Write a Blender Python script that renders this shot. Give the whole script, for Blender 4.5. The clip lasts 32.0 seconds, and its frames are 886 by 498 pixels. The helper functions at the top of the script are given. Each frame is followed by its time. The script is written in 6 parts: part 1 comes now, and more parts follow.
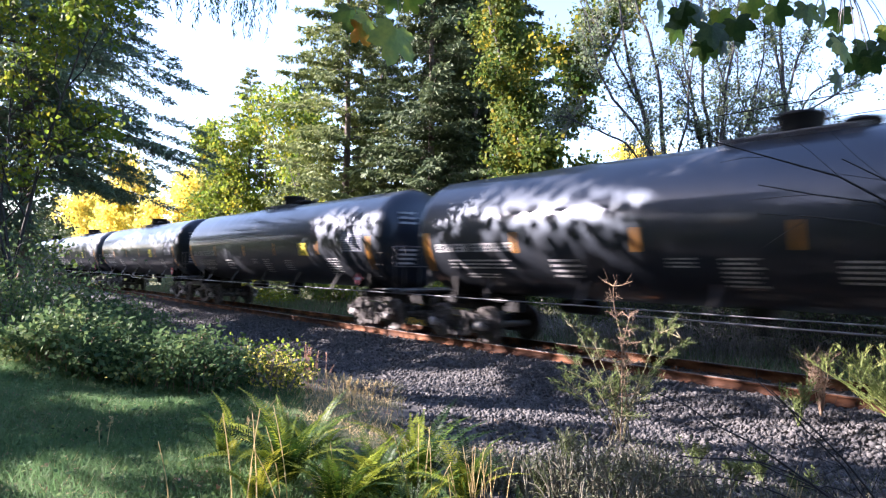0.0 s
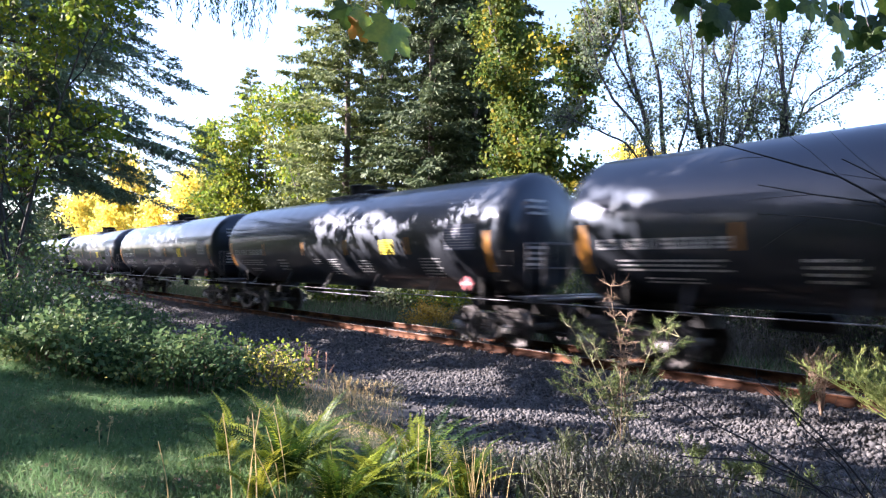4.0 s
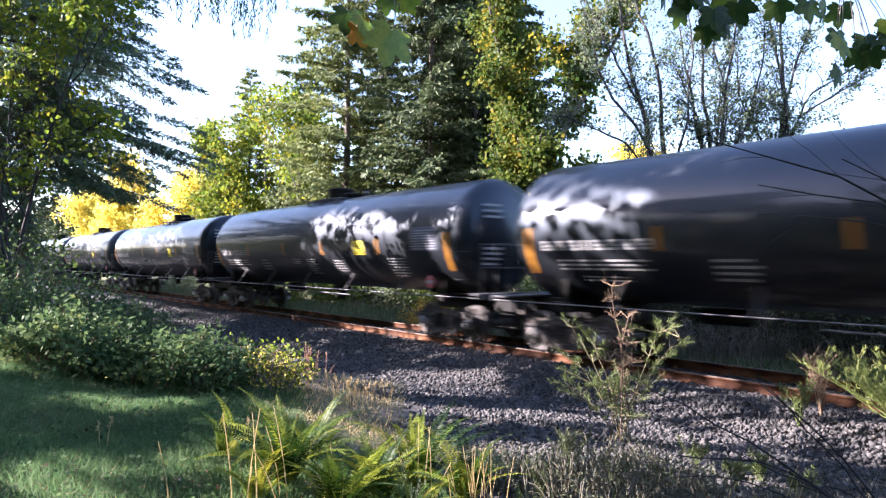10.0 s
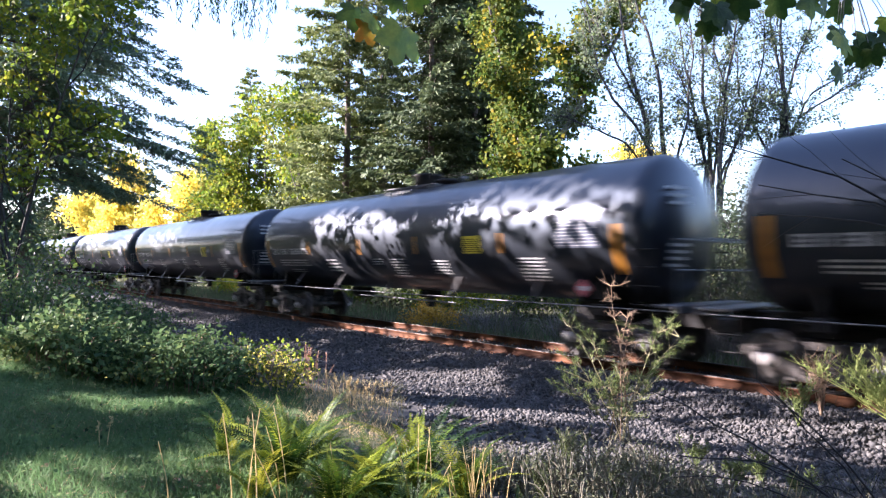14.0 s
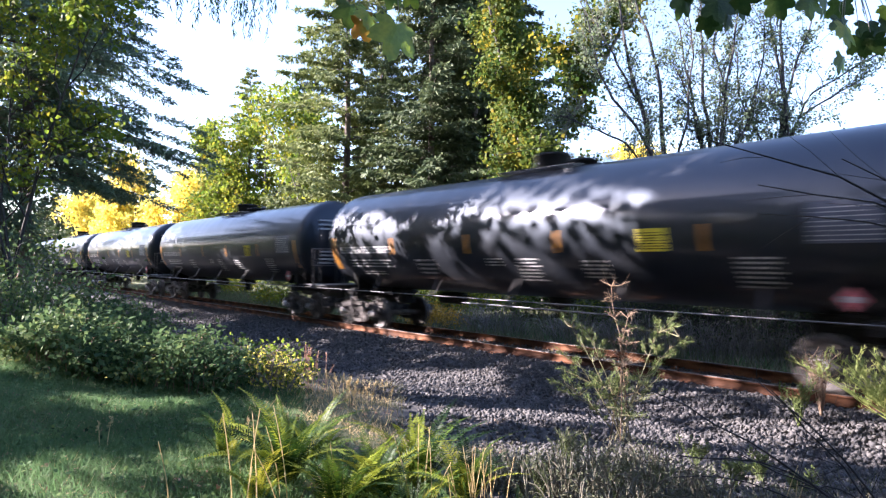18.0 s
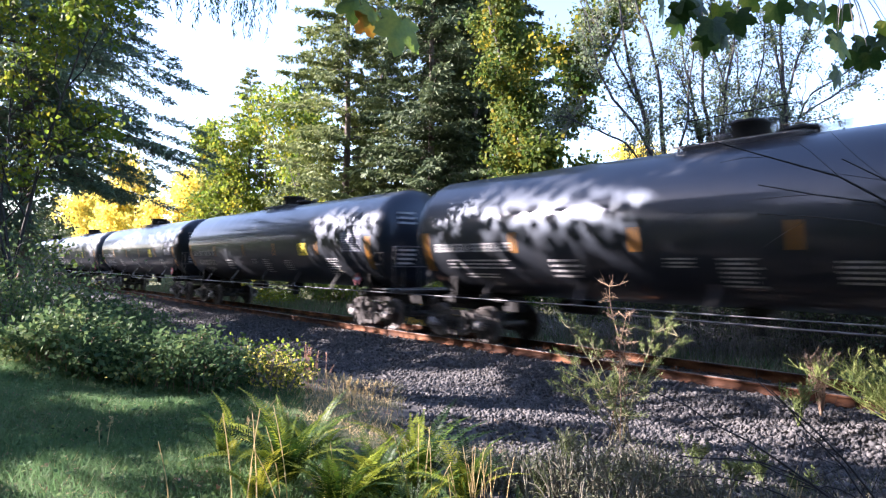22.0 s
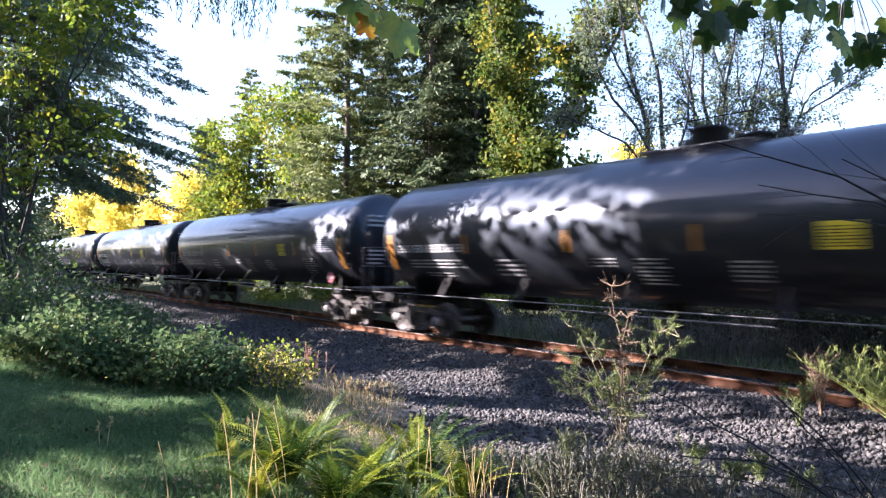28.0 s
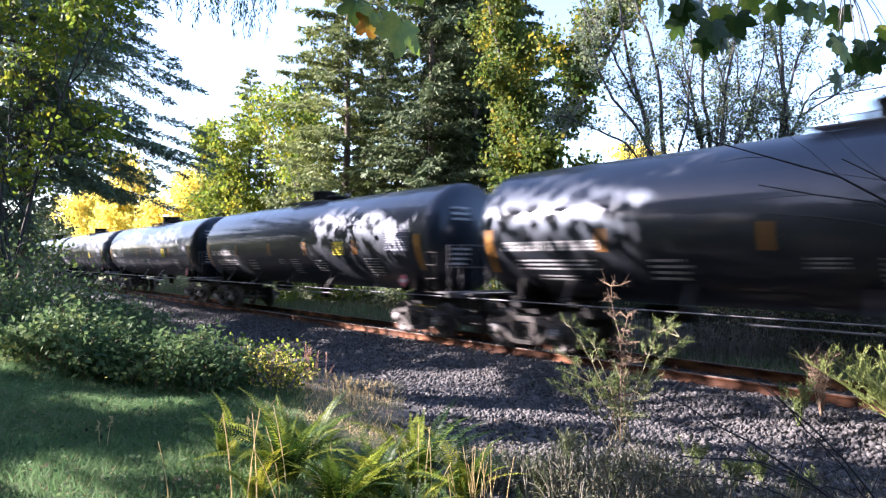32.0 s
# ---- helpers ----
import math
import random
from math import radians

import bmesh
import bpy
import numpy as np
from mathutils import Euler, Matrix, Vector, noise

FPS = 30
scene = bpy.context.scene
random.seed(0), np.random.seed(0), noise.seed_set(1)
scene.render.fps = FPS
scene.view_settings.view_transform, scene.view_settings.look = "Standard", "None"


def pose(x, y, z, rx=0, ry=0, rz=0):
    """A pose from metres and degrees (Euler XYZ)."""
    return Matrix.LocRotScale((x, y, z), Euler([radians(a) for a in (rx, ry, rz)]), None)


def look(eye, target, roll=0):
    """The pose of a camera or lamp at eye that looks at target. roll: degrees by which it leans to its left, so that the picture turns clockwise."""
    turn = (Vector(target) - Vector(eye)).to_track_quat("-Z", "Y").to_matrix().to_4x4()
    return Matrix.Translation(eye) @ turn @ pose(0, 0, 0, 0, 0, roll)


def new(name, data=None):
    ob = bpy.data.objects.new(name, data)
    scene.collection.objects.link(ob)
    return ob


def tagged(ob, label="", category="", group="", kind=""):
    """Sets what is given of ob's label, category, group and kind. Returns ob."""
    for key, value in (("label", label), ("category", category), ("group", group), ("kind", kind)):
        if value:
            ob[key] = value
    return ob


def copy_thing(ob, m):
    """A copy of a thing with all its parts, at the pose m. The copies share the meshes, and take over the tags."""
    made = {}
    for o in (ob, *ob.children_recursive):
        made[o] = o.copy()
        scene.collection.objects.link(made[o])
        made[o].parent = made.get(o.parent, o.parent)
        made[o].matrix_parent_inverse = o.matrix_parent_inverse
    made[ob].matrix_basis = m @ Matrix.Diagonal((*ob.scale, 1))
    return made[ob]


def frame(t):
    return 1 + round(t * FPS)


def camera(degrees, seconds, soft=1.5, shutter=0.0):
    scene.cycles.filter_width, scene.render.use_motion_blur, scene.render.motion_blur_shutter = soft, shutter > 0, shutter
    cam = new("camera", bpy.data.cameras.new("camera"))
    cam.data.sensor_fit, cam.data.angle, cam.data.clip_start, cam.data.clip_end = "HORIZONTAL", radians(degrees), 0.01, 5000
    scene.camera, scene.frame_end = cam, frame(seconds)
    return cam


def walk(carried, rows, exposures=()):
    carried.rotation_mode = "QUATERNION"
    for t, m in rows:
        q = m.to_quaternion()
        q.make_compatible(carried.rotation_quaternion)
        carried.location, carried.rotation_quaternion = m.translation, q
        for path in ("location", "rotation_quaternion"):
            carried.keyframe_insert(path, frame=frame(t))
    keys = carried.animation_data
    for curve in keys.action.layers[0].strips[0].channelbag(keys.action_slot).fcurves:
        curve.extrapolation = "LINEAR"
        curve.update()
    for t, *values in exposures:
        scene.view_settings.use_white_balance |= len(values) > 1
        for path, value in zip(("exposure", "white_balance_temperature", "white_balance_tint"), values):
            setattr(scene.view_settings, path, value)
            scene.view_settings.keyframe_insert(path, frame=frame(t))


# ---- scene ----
EYE = Vector((0.0, -11.84, 1.965))
TURN, TILT, LEAN = radians(49.707), radians(1.415), 0.51
AHEAD = Vector((-math.sin(TURN) * math.cos(TILT), math.cos(TURN) * math.cos(TILT), math.sin(TILT)))
cam = camera(70.33, 32.0, 1.28, 0.42)
STILL = look(EYE, EYE + AHEAD, LEAN)
walk(cam, [(0.0, STILL), (32.0, STILL)], [(0.0, 2.8, 6130, 27), (32.0, 2.8, 6130, 27)])

# ---- world, sun, exposure ----
SUN_FROM = Vector((-0.641, -0.641, 0.423)).normalized()
world = bpy.data.worlds.new("sky")
scene.world = world
world.use_nodes = True
sky = world.node_tree.nodes.new("ShaderNodeTexSky")
sky.sky_type, sky.sun_disc = "NISHITA", False
sky.sun_elevation = math.asin(SUN_FROM.z)
sky.sun_rotation = math.atan2(SUN_FROM.x, SUN_FROM.y)
sky.air_density, sky.dust_density, sky.ozone_density = 1.1, 1.0, 2.3
back = world.node_tree.nodes["Background"]
back.inputs["Strength"].default_value = 0.09
world.node_tree.links.new(sky.outputs["Color"], back.inputs["Color"])
sun_data = bpy.data.lights.new("sun", "SUN")
sun_data.energy, sun_data.angle, sun_data.color = 5.0, radians(0.4), (1.0, 0.925, 0.83)
sun = new("sun", sun_data)
sun.matrix_world = look(SUN_FROM * 60, (0, 0, 0))


# ---- materials ----
def linked(nt, a, b):
    nt.links.new(a, b)


def ramp(nt, fac, colours):
    r = nt.nodes.new("ShaderNodeValToRGB")
    while len(r.color_ramp.elements) < len(colours):
        r.color_ramp.elements.new(0.5)
    for i, c in enumerate(colours):
        r.color_ramp.elements[i].position = i / max(1, len(colours) - 1)
        r.color_ramp.elements[i].color = (*c, 1)
    linked(nt, fac, r.inputs["Fac"])
    return r.outputs["Color"]


def surface(name, colours, scale=3.0, rough=(0.5, 0.8), metal=0.0, bump=0.15, fine=40.0, spec=0.5, stretch=(1, 1, 1), per="", coat=0.0):
    """A worn surface: coarse stains choose the colour, fine grain varies it and gives the relief."""
    m = bpy.data.materials.new(name)
    m.use_nodes = True
    nt = m.node_tree
    b = nt.nodes["Principled BSDF"]
    tc = nt.nodes.new("ShaderNodeTexCoord")
    mp = nt.nodes.new("ShaderNodeMapping")
    mp.inputs["Scale"].default_value = stretch
    linked(nt, tc.outputs["Object"], mp.inputs["Vector"])
    n1 = nt.nodes.new("ShaderNodeTexNoise")
    n1.inputs["Scale"].default_value, n1.inputs["Detail"].default_value = scale, 5
    n2 = nt.nodes.new("ShaderNodeTexNoise")
    n2.inputs["Scale"].default_value, n2.inputs["Detail"].default_value = fine, 3
    for n in (n1, n2):
        linked(nt, mp.outputs["Vector"], n.inputs["Vector"])
    fac = n1.outputs["Fac"]
    sharpen = nt.nodes.new("ShaderNodeMapRange")
    sharpen.inputs["From Min"].default_value, sharpen.inputs["From Max"].default_value = 0.3, 0.7
    linked(nt, fac, sharpen.inputs["Value"])
    fac = sharpen.outputs["Result"]
    if per:
        src = nt.nodes.new("ShaderNodeNewGeometry" if per == "island" else "ShaderNodeObjectInfo")
        mx = nt.nodes.new("ShaderNodeMix")
        mx.inputs["Factor"].default_value = 0.65
        linked(nt, fac, mx.inputs["A"])
        linked(nt, src.outputs["Random Per Island" if per == "island" else "Random"], mx.inputs["B"])
        fac = mx.outputs["Result"]
    col = ramp(nt, fac, colours)
    grain = nt.nodes.new("ShaderNodeMix")
    grain.data_type, grain.blend_type = "RGBA", "MULTIPLY"
    grain.inputs["Factor"].default_value = 0.5
    linked(nt, col, grain.inputs["A"])
    linked(nt, ramp(nt, n2.outputs["Fac"], [(0.45,) * 3, (1.0,) * 3, (1.4,) * 3]), grain.inputs["B"])
    linked(nt, grain.outputs["Result"], b.inputs["Base Color"])
    rr = nt.nodes.new("ShaderNodeMapRange")
    rr.inputs["To Min"].default_value, rr.inputs["To Max"].default_value = rough
    linked(nt, fac, rr.inputs["Value"])
    linked(nt, rr.outputs["Result"], b.inputs["Roughness"])
    b.inputs["Metallic"].default_value = metal
    b.inputs["Specular IOR Level"].default_value = spec
    b.inputs["Coat Weight"].default_value, b.inputs["Coat Roughness"].default_value = coat, 0.12
    if bump:
        bp = nt.nodes.new("ShaderNodeBump")
        bp.inputs["Strength"].default_value, bp.inputs["Distance"].default_value = bump, 0.02
        linked(nt, n2.outputs["Fac"], bp.inputs["Height"])
        linked(nt, bp.outputs["Normal"], b.inputs["Normal"])
    return m


def leaf_material(name, colours, through_light=0.4, rough=0.62, spec=0.2, per="island"):
    """Leaves: each one takes its own colour from the range, and lets some light through."""
    m = bpy.data.materials.new(name)
    m.use_nodes = True
    nt = m.node_tree
    b = nt.nodes["Principled BSDF"]
    g = nt.nodes.new("ShaderNodeNewGeometry")
    tc = nt.nodes.new("ShaderNodeTexCoord")
    n1 = nt.nodes.new("ShaderNodeTexNoise")
    n1.inputs["Scale"].default_value, n1.inputs["Detail"].default_value = 0.45, 2
    linked(nt, tc.outputs["Object"], n1.inputs["Vector"])
    mx = nt.nodes.new("ShaderNodeMix")
    mx.inputs["Factor"].default_value = 0.5 if per == "island" else 0.2
    wide = nt.nodes.new("ShaderNodeMapRange")
    wide.inputs["From Min"].default_value, wide.inputs["From Max"].default_value = 0.3, 0.7
    linked(nt, n1.outputs["Fac"], wide.inputs["Value"])
    own = g.outputs["Random Per Island"] if per == "island" else nt.nodes.new("ShaderNodeObjectInfo").outputs["Random"]
    linked(nt, own, mx.inputs["A"])
    linked(nt, wide.outputs["Result"], mx.inputs["B"])
    col = ramp(nt, mx.outputs["Result"], colours)
    linked(nt, col, b.inputs["Base Color"])
    b.inputs["Roughness"].default_value = rough
    b.inputs["Specular IOR Level"].default_value = spec
    tr = nt.nodes.new("ShaderNodeBsdfTranslucent")
    linked(nt, col, tr.inputs["Color"])
    sh = nt.nodes.new("ShaderNodeMixShader")
    sh.inputs["Fac"].default_value = through_light
    linked(nt, b.outputs["BSDF"], sh.inputs[1])
    linked(nt, tr.outputs["BSDF"], sh.inputs[2])
    linked(nt, sh.outputs["Shader"], nt.nodes["Material Output"].inputs["Surface"])
    return m


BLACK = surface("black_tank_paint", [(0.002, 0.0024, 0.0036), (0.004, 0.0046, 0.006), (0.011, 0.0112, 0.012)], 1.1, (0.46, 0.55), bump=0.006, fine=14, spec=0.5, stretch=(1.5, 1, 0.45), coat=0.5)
# blue of the reflected sky put into the paint's specular tint
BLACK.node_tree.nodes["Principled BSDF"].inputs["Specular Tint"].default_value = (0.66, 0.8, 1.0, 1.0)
BLACK_STEEL = surface("black_frame_paint", [(0.003, 0.003, 0.0035), (0.007, 0.0065, 0.0065), (0.024, 0.018, 0.014)], 4, (0.5, 0.75), bump=0.12, fine=30, spec=0.25)
TRUCK = surface("dusty_cast_steel", [(0.012, 0.011, 0.0105), (0.05, 0.044, 0.04), (0.18, 0.16, 0.145)], 5, (0.6, 0.9), bump=0.25, fine=45, spec=0.3)
WHEEL = surface("rolled_wheel_steel", [(0.03, 0.026, 0.024), (0.08, 0.07, 0.064), (0.2, 0.185, 0.17)], 6, (0.5, 0.75), 0.3, 0.1, 40)
# pale cap paint that also carries the sun's glare in its colour
BEARING = surface("pale_bearing_cap", [(0.2, 0.17, 0.15), (0.36, 0.33, 0.31), (0.5, 0.48, 0.46)], 8, (0.45, 0.65), 0.1, 0.08, 50)
RAIL_PIPE = surface("worn_grey_pipe", [(0.05, 0.05, 0.053), (0.12, 0.12, 0.125), (0.22, 0.22, 0.225)], 6, (0.3, 0.5), 0.3, 0.05, 60)
WHITE_PAINT = surface("white_stencil_paint", [(0.26, 0.26, 0.258), (0.42, 0.42, 0.415), (0.6, 0.6, 0.59)], 9, (0.5, 0.7), bump=0.03)
ORANGE = surface("amber_reflector_sheet", [(0.27, 0.11, 0.006), (0.4, 0.17, 0.01)], 7, (0.3, 0.5), bump=0.02)
YELLOW = surface("yellow_panel_paint", [(0.62, 0.52, 0.03), (0.75, 0.62, 0.05)], 7, (0.35, 0.55), bump=0.02)
RED = surface("red_placard", [(0.5, 0.10, 0.12), (0.62, 0.17, 0.18)], 7, (0.4, 0.6), bump=0.02)
BLUE_PANEL = surface("faded_blue_panel", [(0.05, 0.06, 0.09), (0.1, 0.11, 0.15)], 7, (0.4, 0.6), bump=0.02)
RUST = surface("rusty_rail_web", [(0.028, 0.012, 0.007), (0.085, 0.036, 0.019), (0.24, 0.11, 0.058)], 2.5, (0.75, 0.95), bump=0.3, fine=50, spec=0.2, stretch=(0.5, 1, 1))
SHINE = surface("worn_rail_head", [(0.10, 0.085, 0.075), (0.2, 0.18, 0.165)], 5, (0.4, 0.55), 0.7, 0.04, 50, stretch=(0.2, 1, 1))
TIE = surface("creosoted_tie_wood", [(0.03, 0.022, 0.016), (0.08, 0.055, 0.04), (0.15, 0.115, 0.09)], 4, (0.8, 0.95), bump=0.4, fine=30, stretch=(6, 0.6, 1), per="object")
STONE = surface("crushed_basalt", [(0.016, 0.016, 0.018), (0.042, 0.041, 0.042), (0.078, 0.074, 0.071), (0.14, 0.13, 0.117)], 9, (0.75, 0.95), bump=0.35, fine=60, per="island")
BARK = surface("fir_bark", [(0.035, 0.026, 0.02), (0.09, 0.07, 0.055), (0.16, 0.135, 0.11)], 3, (0.85, 0.98), bump=0.5, fine=14, stretch=(1, 1, 0.25))
MAPLE_BARK = surface("maple_bark", [(0.06, 0.05, 0.042), (0.13, 0.115, 0.10), (0.2, 0.185, 0.165)], 3, (0.85, 0.98), bump=0.4, fine=16, stretch=(1, 1, 0.3))
ALDER_BARK = surface("alder_bark", [(0.022, 0.021, 0.022), (0.05, 0.047, 0.047), (0.1, 0.096, 0.095)], 3, (0.8, 0.95), bump=0.3, fine=16, stretch=(1, 1, 0.3))
TWIG = surface("dead_twig", [(0.08, 0.07, 0.06), (0.19, 0.17, 0.155), (0.34, 0.32, 0.29)], 4, (0.8, 0.95), bump=0.2, per="island")
DARK_TWIG = surface("near_black_twig", [(0.012, 0.011, 0.010), (0.03, 0.027, 0.025)], 6, (0.7, 0.9), bump=0.2)
STRAW = leaf_material("dry_straw", [(0.45, 0.33, 0.15), (0.62, 0.48, 0.24), (0.75, 0.61, 0.36)], 0.25, 0.7)
DRY_WEED = leaf_material("dry_grey_weed_stem", [(0.07, 0.068, 0.05), (0.14, 0.13, 0.095), (0.26, 0.235, 0.17)], 0.15, 0.85)
BROWN_STRAW = leaf_material("dry_brown_stalk", [(0.15, 0.10, 0.07), (0.27, 0.19, 0.13), (0.42, 0.31, 0.2)], 0.15, 0.85)
PINK_STRAW = leaf_material("dry_reddish_seed_stalk", [(0.3, 0.15, 0.10), (0.42, 0.25, 0.17), (0.5, 0.36, 0.24)], 0.2, 0.8)
FIR = leaf_material("fir_needles", [(0.06, 0.09, 0.035), (0.11, 0.145, 0.05), (0.19, 0.22, 0.075), (0.27, 0.29, 0.10)], 0.25)
FIR_DARK = leaf_material("dark_fir_needles", [(0.045, 0.07, 0.036), (0.075, 0.105, 0.046), (0.13, 0.16, 0.065)], 0.2)
# blue backlight and haze on the near firs put into the needle colour
FIR_BLUE = leaf_material("shaded_fir_needles", [(0.06, 0.105, 0.075), (0.105, 0.165, 0.105), (0.16, 0.22, 0.12)], 0.4)
MAPLE = leaf_material("turning_maple_leaves", [(0.05, 0.095, 0.014), (0.10, 0.16, 0.02), (0.2, 0.235, 0.025), (0.40, 0.29, 0.025)], 0.5)
GREEN_LEAF = leaf_material("green_broad_leaves", [(0.03, 0.065, 0.016), (0.06, 0.11, 0.024), (0.11, 0.16, 0.03), (0.2, 0.22, 0.03)], 0.45)
DULL_LEAF = leaf_material("dull_brush_leaves", [(0.022, 0.04, 0.024), (0.045, 0.07, 0.036), (0.08, 0.105, 0.05), (0.15, 0.14, 0.06)], 0.3)
# greyed and lightened: glare of the sky behind put into the leaf colour
GREY_LEAF = leaf_material("glare_greyed_leaves", [(0.06, 0.09, 0.055), (0.11, 0.15, 0.085), (0.17, 0.21, 0.12), (0.27, 0.26, 0.13)], 0.45)
DEEP_LEAF = leaf_material("deep_green_maple_leaves", [(0.028, 0.06, 0.014), (0.055, 0.10, 0.02), (0.12, 0.145, 0.022), (0.42, 0.29, 0.022)], 0.45)
YELLOW_LEAF = leaf_material("yellow_autumn_leaves", [(0.42, 0.42, 0.07), (0.66, 0.57, 0.10), (0.80, 0.66, 0.13), (0.70, 0.46, 0.08)], 0.5)
ORANGE_LEAF = leaf_material("orange_autumn_leaves", [(0.3, 0.2, 0.03), (0.55, 0.32, 0.05), (0.66, 0.42, 0.08)], 0.45)
PEACH_LEAF = leaf_material("faded_autumn_leaves", [(0.16, 0.19, 0.07), (0.30, 0.26, 0.12), (0.45, 0.27, 0.15)], 0.4)
BRAMBLE = leaf_material("bramble_leaves", [(0.016, 0.036, 0.018), (0.04, 0.08, 0.034), (0.085, 0.14, 0.055), (0.15, 0.21, 0.075), (0.46, 0.40, 0.08)], 0.35, 0.6, 0.08)
# shaded dark and sunlit yellow fronds, both put into the colour range
FERN = leaf_material("sword_fern_leaflets", [(0.008, 0.024, 0.006), (0.022, 0.055, 0.008), (0.07, 0.12, 0.012), (0.22, 0.26, 0.022), (0.52, 0.43, 0.05)], 0.28, 0.5, 0.18, "object")
GRASS = leaf_material("meadow_grass", [(0.05, 0.115, 0.045), (0.09, 0.175, 0.065), (0.14, 0.235, 0.095), (0.30, 0.33, 0.18)], 0.4, 0.6)
# BROOM again, with the brightness of full sun put into raised colours
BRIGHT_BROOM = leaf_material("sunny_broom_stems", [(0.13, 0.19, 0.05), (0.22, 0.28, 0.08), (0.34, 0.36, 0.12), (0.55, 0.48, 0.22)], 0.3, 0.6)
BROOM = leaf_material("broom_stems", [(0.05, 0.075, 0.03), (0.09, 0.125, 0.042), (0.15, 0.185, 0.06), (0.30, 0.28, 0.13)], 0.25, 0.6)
WEED = leaf_material("grey_green_weeds", [(0.05, 0.07, 0.035), (0.09, 0.11, 0.06), (0.16, 0.16, 0.095), (0.30, 0.25, 0.16)], 0.3, 0.7)


# ---- mesh helpers ----
def mesh_of(name, V, F, mat, smooth=False):
    """A mesh from corner places and four-cornered faces."""
    me = bpy.data.meshes.new(name)
    V, F = np.asarray(V, np.float32), np.asarray(F, np.int32)
    me.vertices.add(len(V))
    me.vertices.foreach_set("co", V.ravel())
    me.loops.add(F.size)
    me.loops.foreach_set("vertex_index", F.ravel())
    me.polygons.add(len(F))
    me.polygons.foreach_set("loop_start", np.arange(0, F.size, F.shape[1], dtype=np.int32))
    if smooth:
        me.polygons.foreach_set("use_smooth", np.ones(len(F), bool))
    me.materials.append(mat)
    me.update(calc_edges=True)
    return me


def part(name, data, mat, parent, label="", at=None):
    """Links a mesh or a bmesh as one object under a thing or a part."""
    if isinstance(data, bmesh.types.BMesh):
        me = bpy.data.meshes.new(name)
        data.to_mesh(me)
        data.free()
        me.materials.append(mat)
        data = me
    ob = new(name, data)
    ob.parent = parent
    if at is not None:
        ob.matrix_basis = at
    if label:
        tagged(ob, label)
    return ob


def thing(name, m, label, category, group="", kind=""):
    ob = new(name)
    ob.empty_display_size = 0.2
    ob.matrix_world = m
    return tagged(ob, label, category, group, kind)


def tube(path, radii, sides=6):
    path = np.asarray(path, float)
    n = len(path)
    radii = np.broadcast_to(np.asarray(radii, float), (n,))
    t = np.gradient(path, axis=0)
    t /= np.linalg.norm(t, axis=1)[:, None] + 1e-9
    ref = np.where(np.abs(t[:, 2:3]) > 0.8, [[1.0, 0, 0]], [[0, 0, 1.0]])
    a = np.cross(t, ref)
    a /= np.linalg.norm(a, axis=1)[:, None] + 1e-9
    b = np.cross(t, a)
    ang = np.linspace(0, 2 * np.pi, sides, endpoint=False)
    V = path[:, None] + radii[:, None, None] * (np.cos(ang)[None, :, None] * a[:, None] + np.sin(ang)[None, :, None] * b[:, None])
    i = np.arange(n - 1)[:, None] * sides
    j = np.arange(sides)[None]
    k = (j + 1) % sides
    F = np.stack([i + j, i + k, i + k + sides, i + j + sides], -1).reshape(-1, 4)
    return V.reshape(-1, 3), F


class Soup:
    """Gathers tubes and leaves into one set of four-cornered faces."""

    def __init__(self):
        self.V, self.F, self.n = [], [], 0

    def add(self, V, F):
        self.V.append(V)
        self.F.append(F + self.n)
        self.n += len(V)

    def tube(self, path, radii, sides=5):
        self.add(*tube(path, radii, sides))

    def kites(self, P, D, N, L, W, fold=0.0):
        P, D, N = (np.asarray(v, float) for v in (P, D, N))
        D = D / (np.linalg.norm(D, axis=1)[:, None] + 1e-9)
        S = np.cross(D, N)
        S /= np.linalg.norm(S, axis=1)[:, None] + 1e-9
        U = np.cross(S, D)
        L, W = np.broadcast_to(L, len(P))[:, None], np.broadcast_to(W, len(P))[:, None]
        mid = P + D * L * 0.42 + U * W * fold
        V = np.stack([P, mid + S * W / 2, P + D * L, mid - S * W / 2], 1).reshape(-1, 3)
        self.add(V, np.arange(len(V)).reshape(-1, 4))

    def mesh(self, name, mat, smooth=False):
        return mesh_of(name, np.concatenate(self.V), np.concatenate(self.F), mat, smooth)


def unit(rng, n, up=0.0):
    d = rng.normal(size=(n, 3))
    d[:, 2] += up
    return d / np.linalg.norm(d, axis=1)[:, None]


def lathe(profile, steps=48, axis="x"):
    """A surface of revolution from (along, radius) pairs, round the x or z axis."""
    prof = np.asarray(profile, float)
    ang = np.linspace(0, 2 * np.pi, steps, endpoint=False)
    c, s = np.cos(ang), np.sin(ang)
    along = np.repeat(prof[:, :1], steps, 1)
    V = np.stack([along, prof[:, 1:] * c, prof[:, 1:] * s], -1)
    if axis == "z":
        V = V[..., [1, 2, 0]]
    if axis == "y":
        V = V[..., [1, 0, 2]]
    i = np.arange(len(prof) - 1)[:, None] * steps
    j = np.arange(steps)[None]
    k = (j + 1) % steps
    F = np.stack([i + j, i + steps + j, i + steps + k, i + k], -1).reshape(-1, 4)
    return V.reshape(-1, 3), F


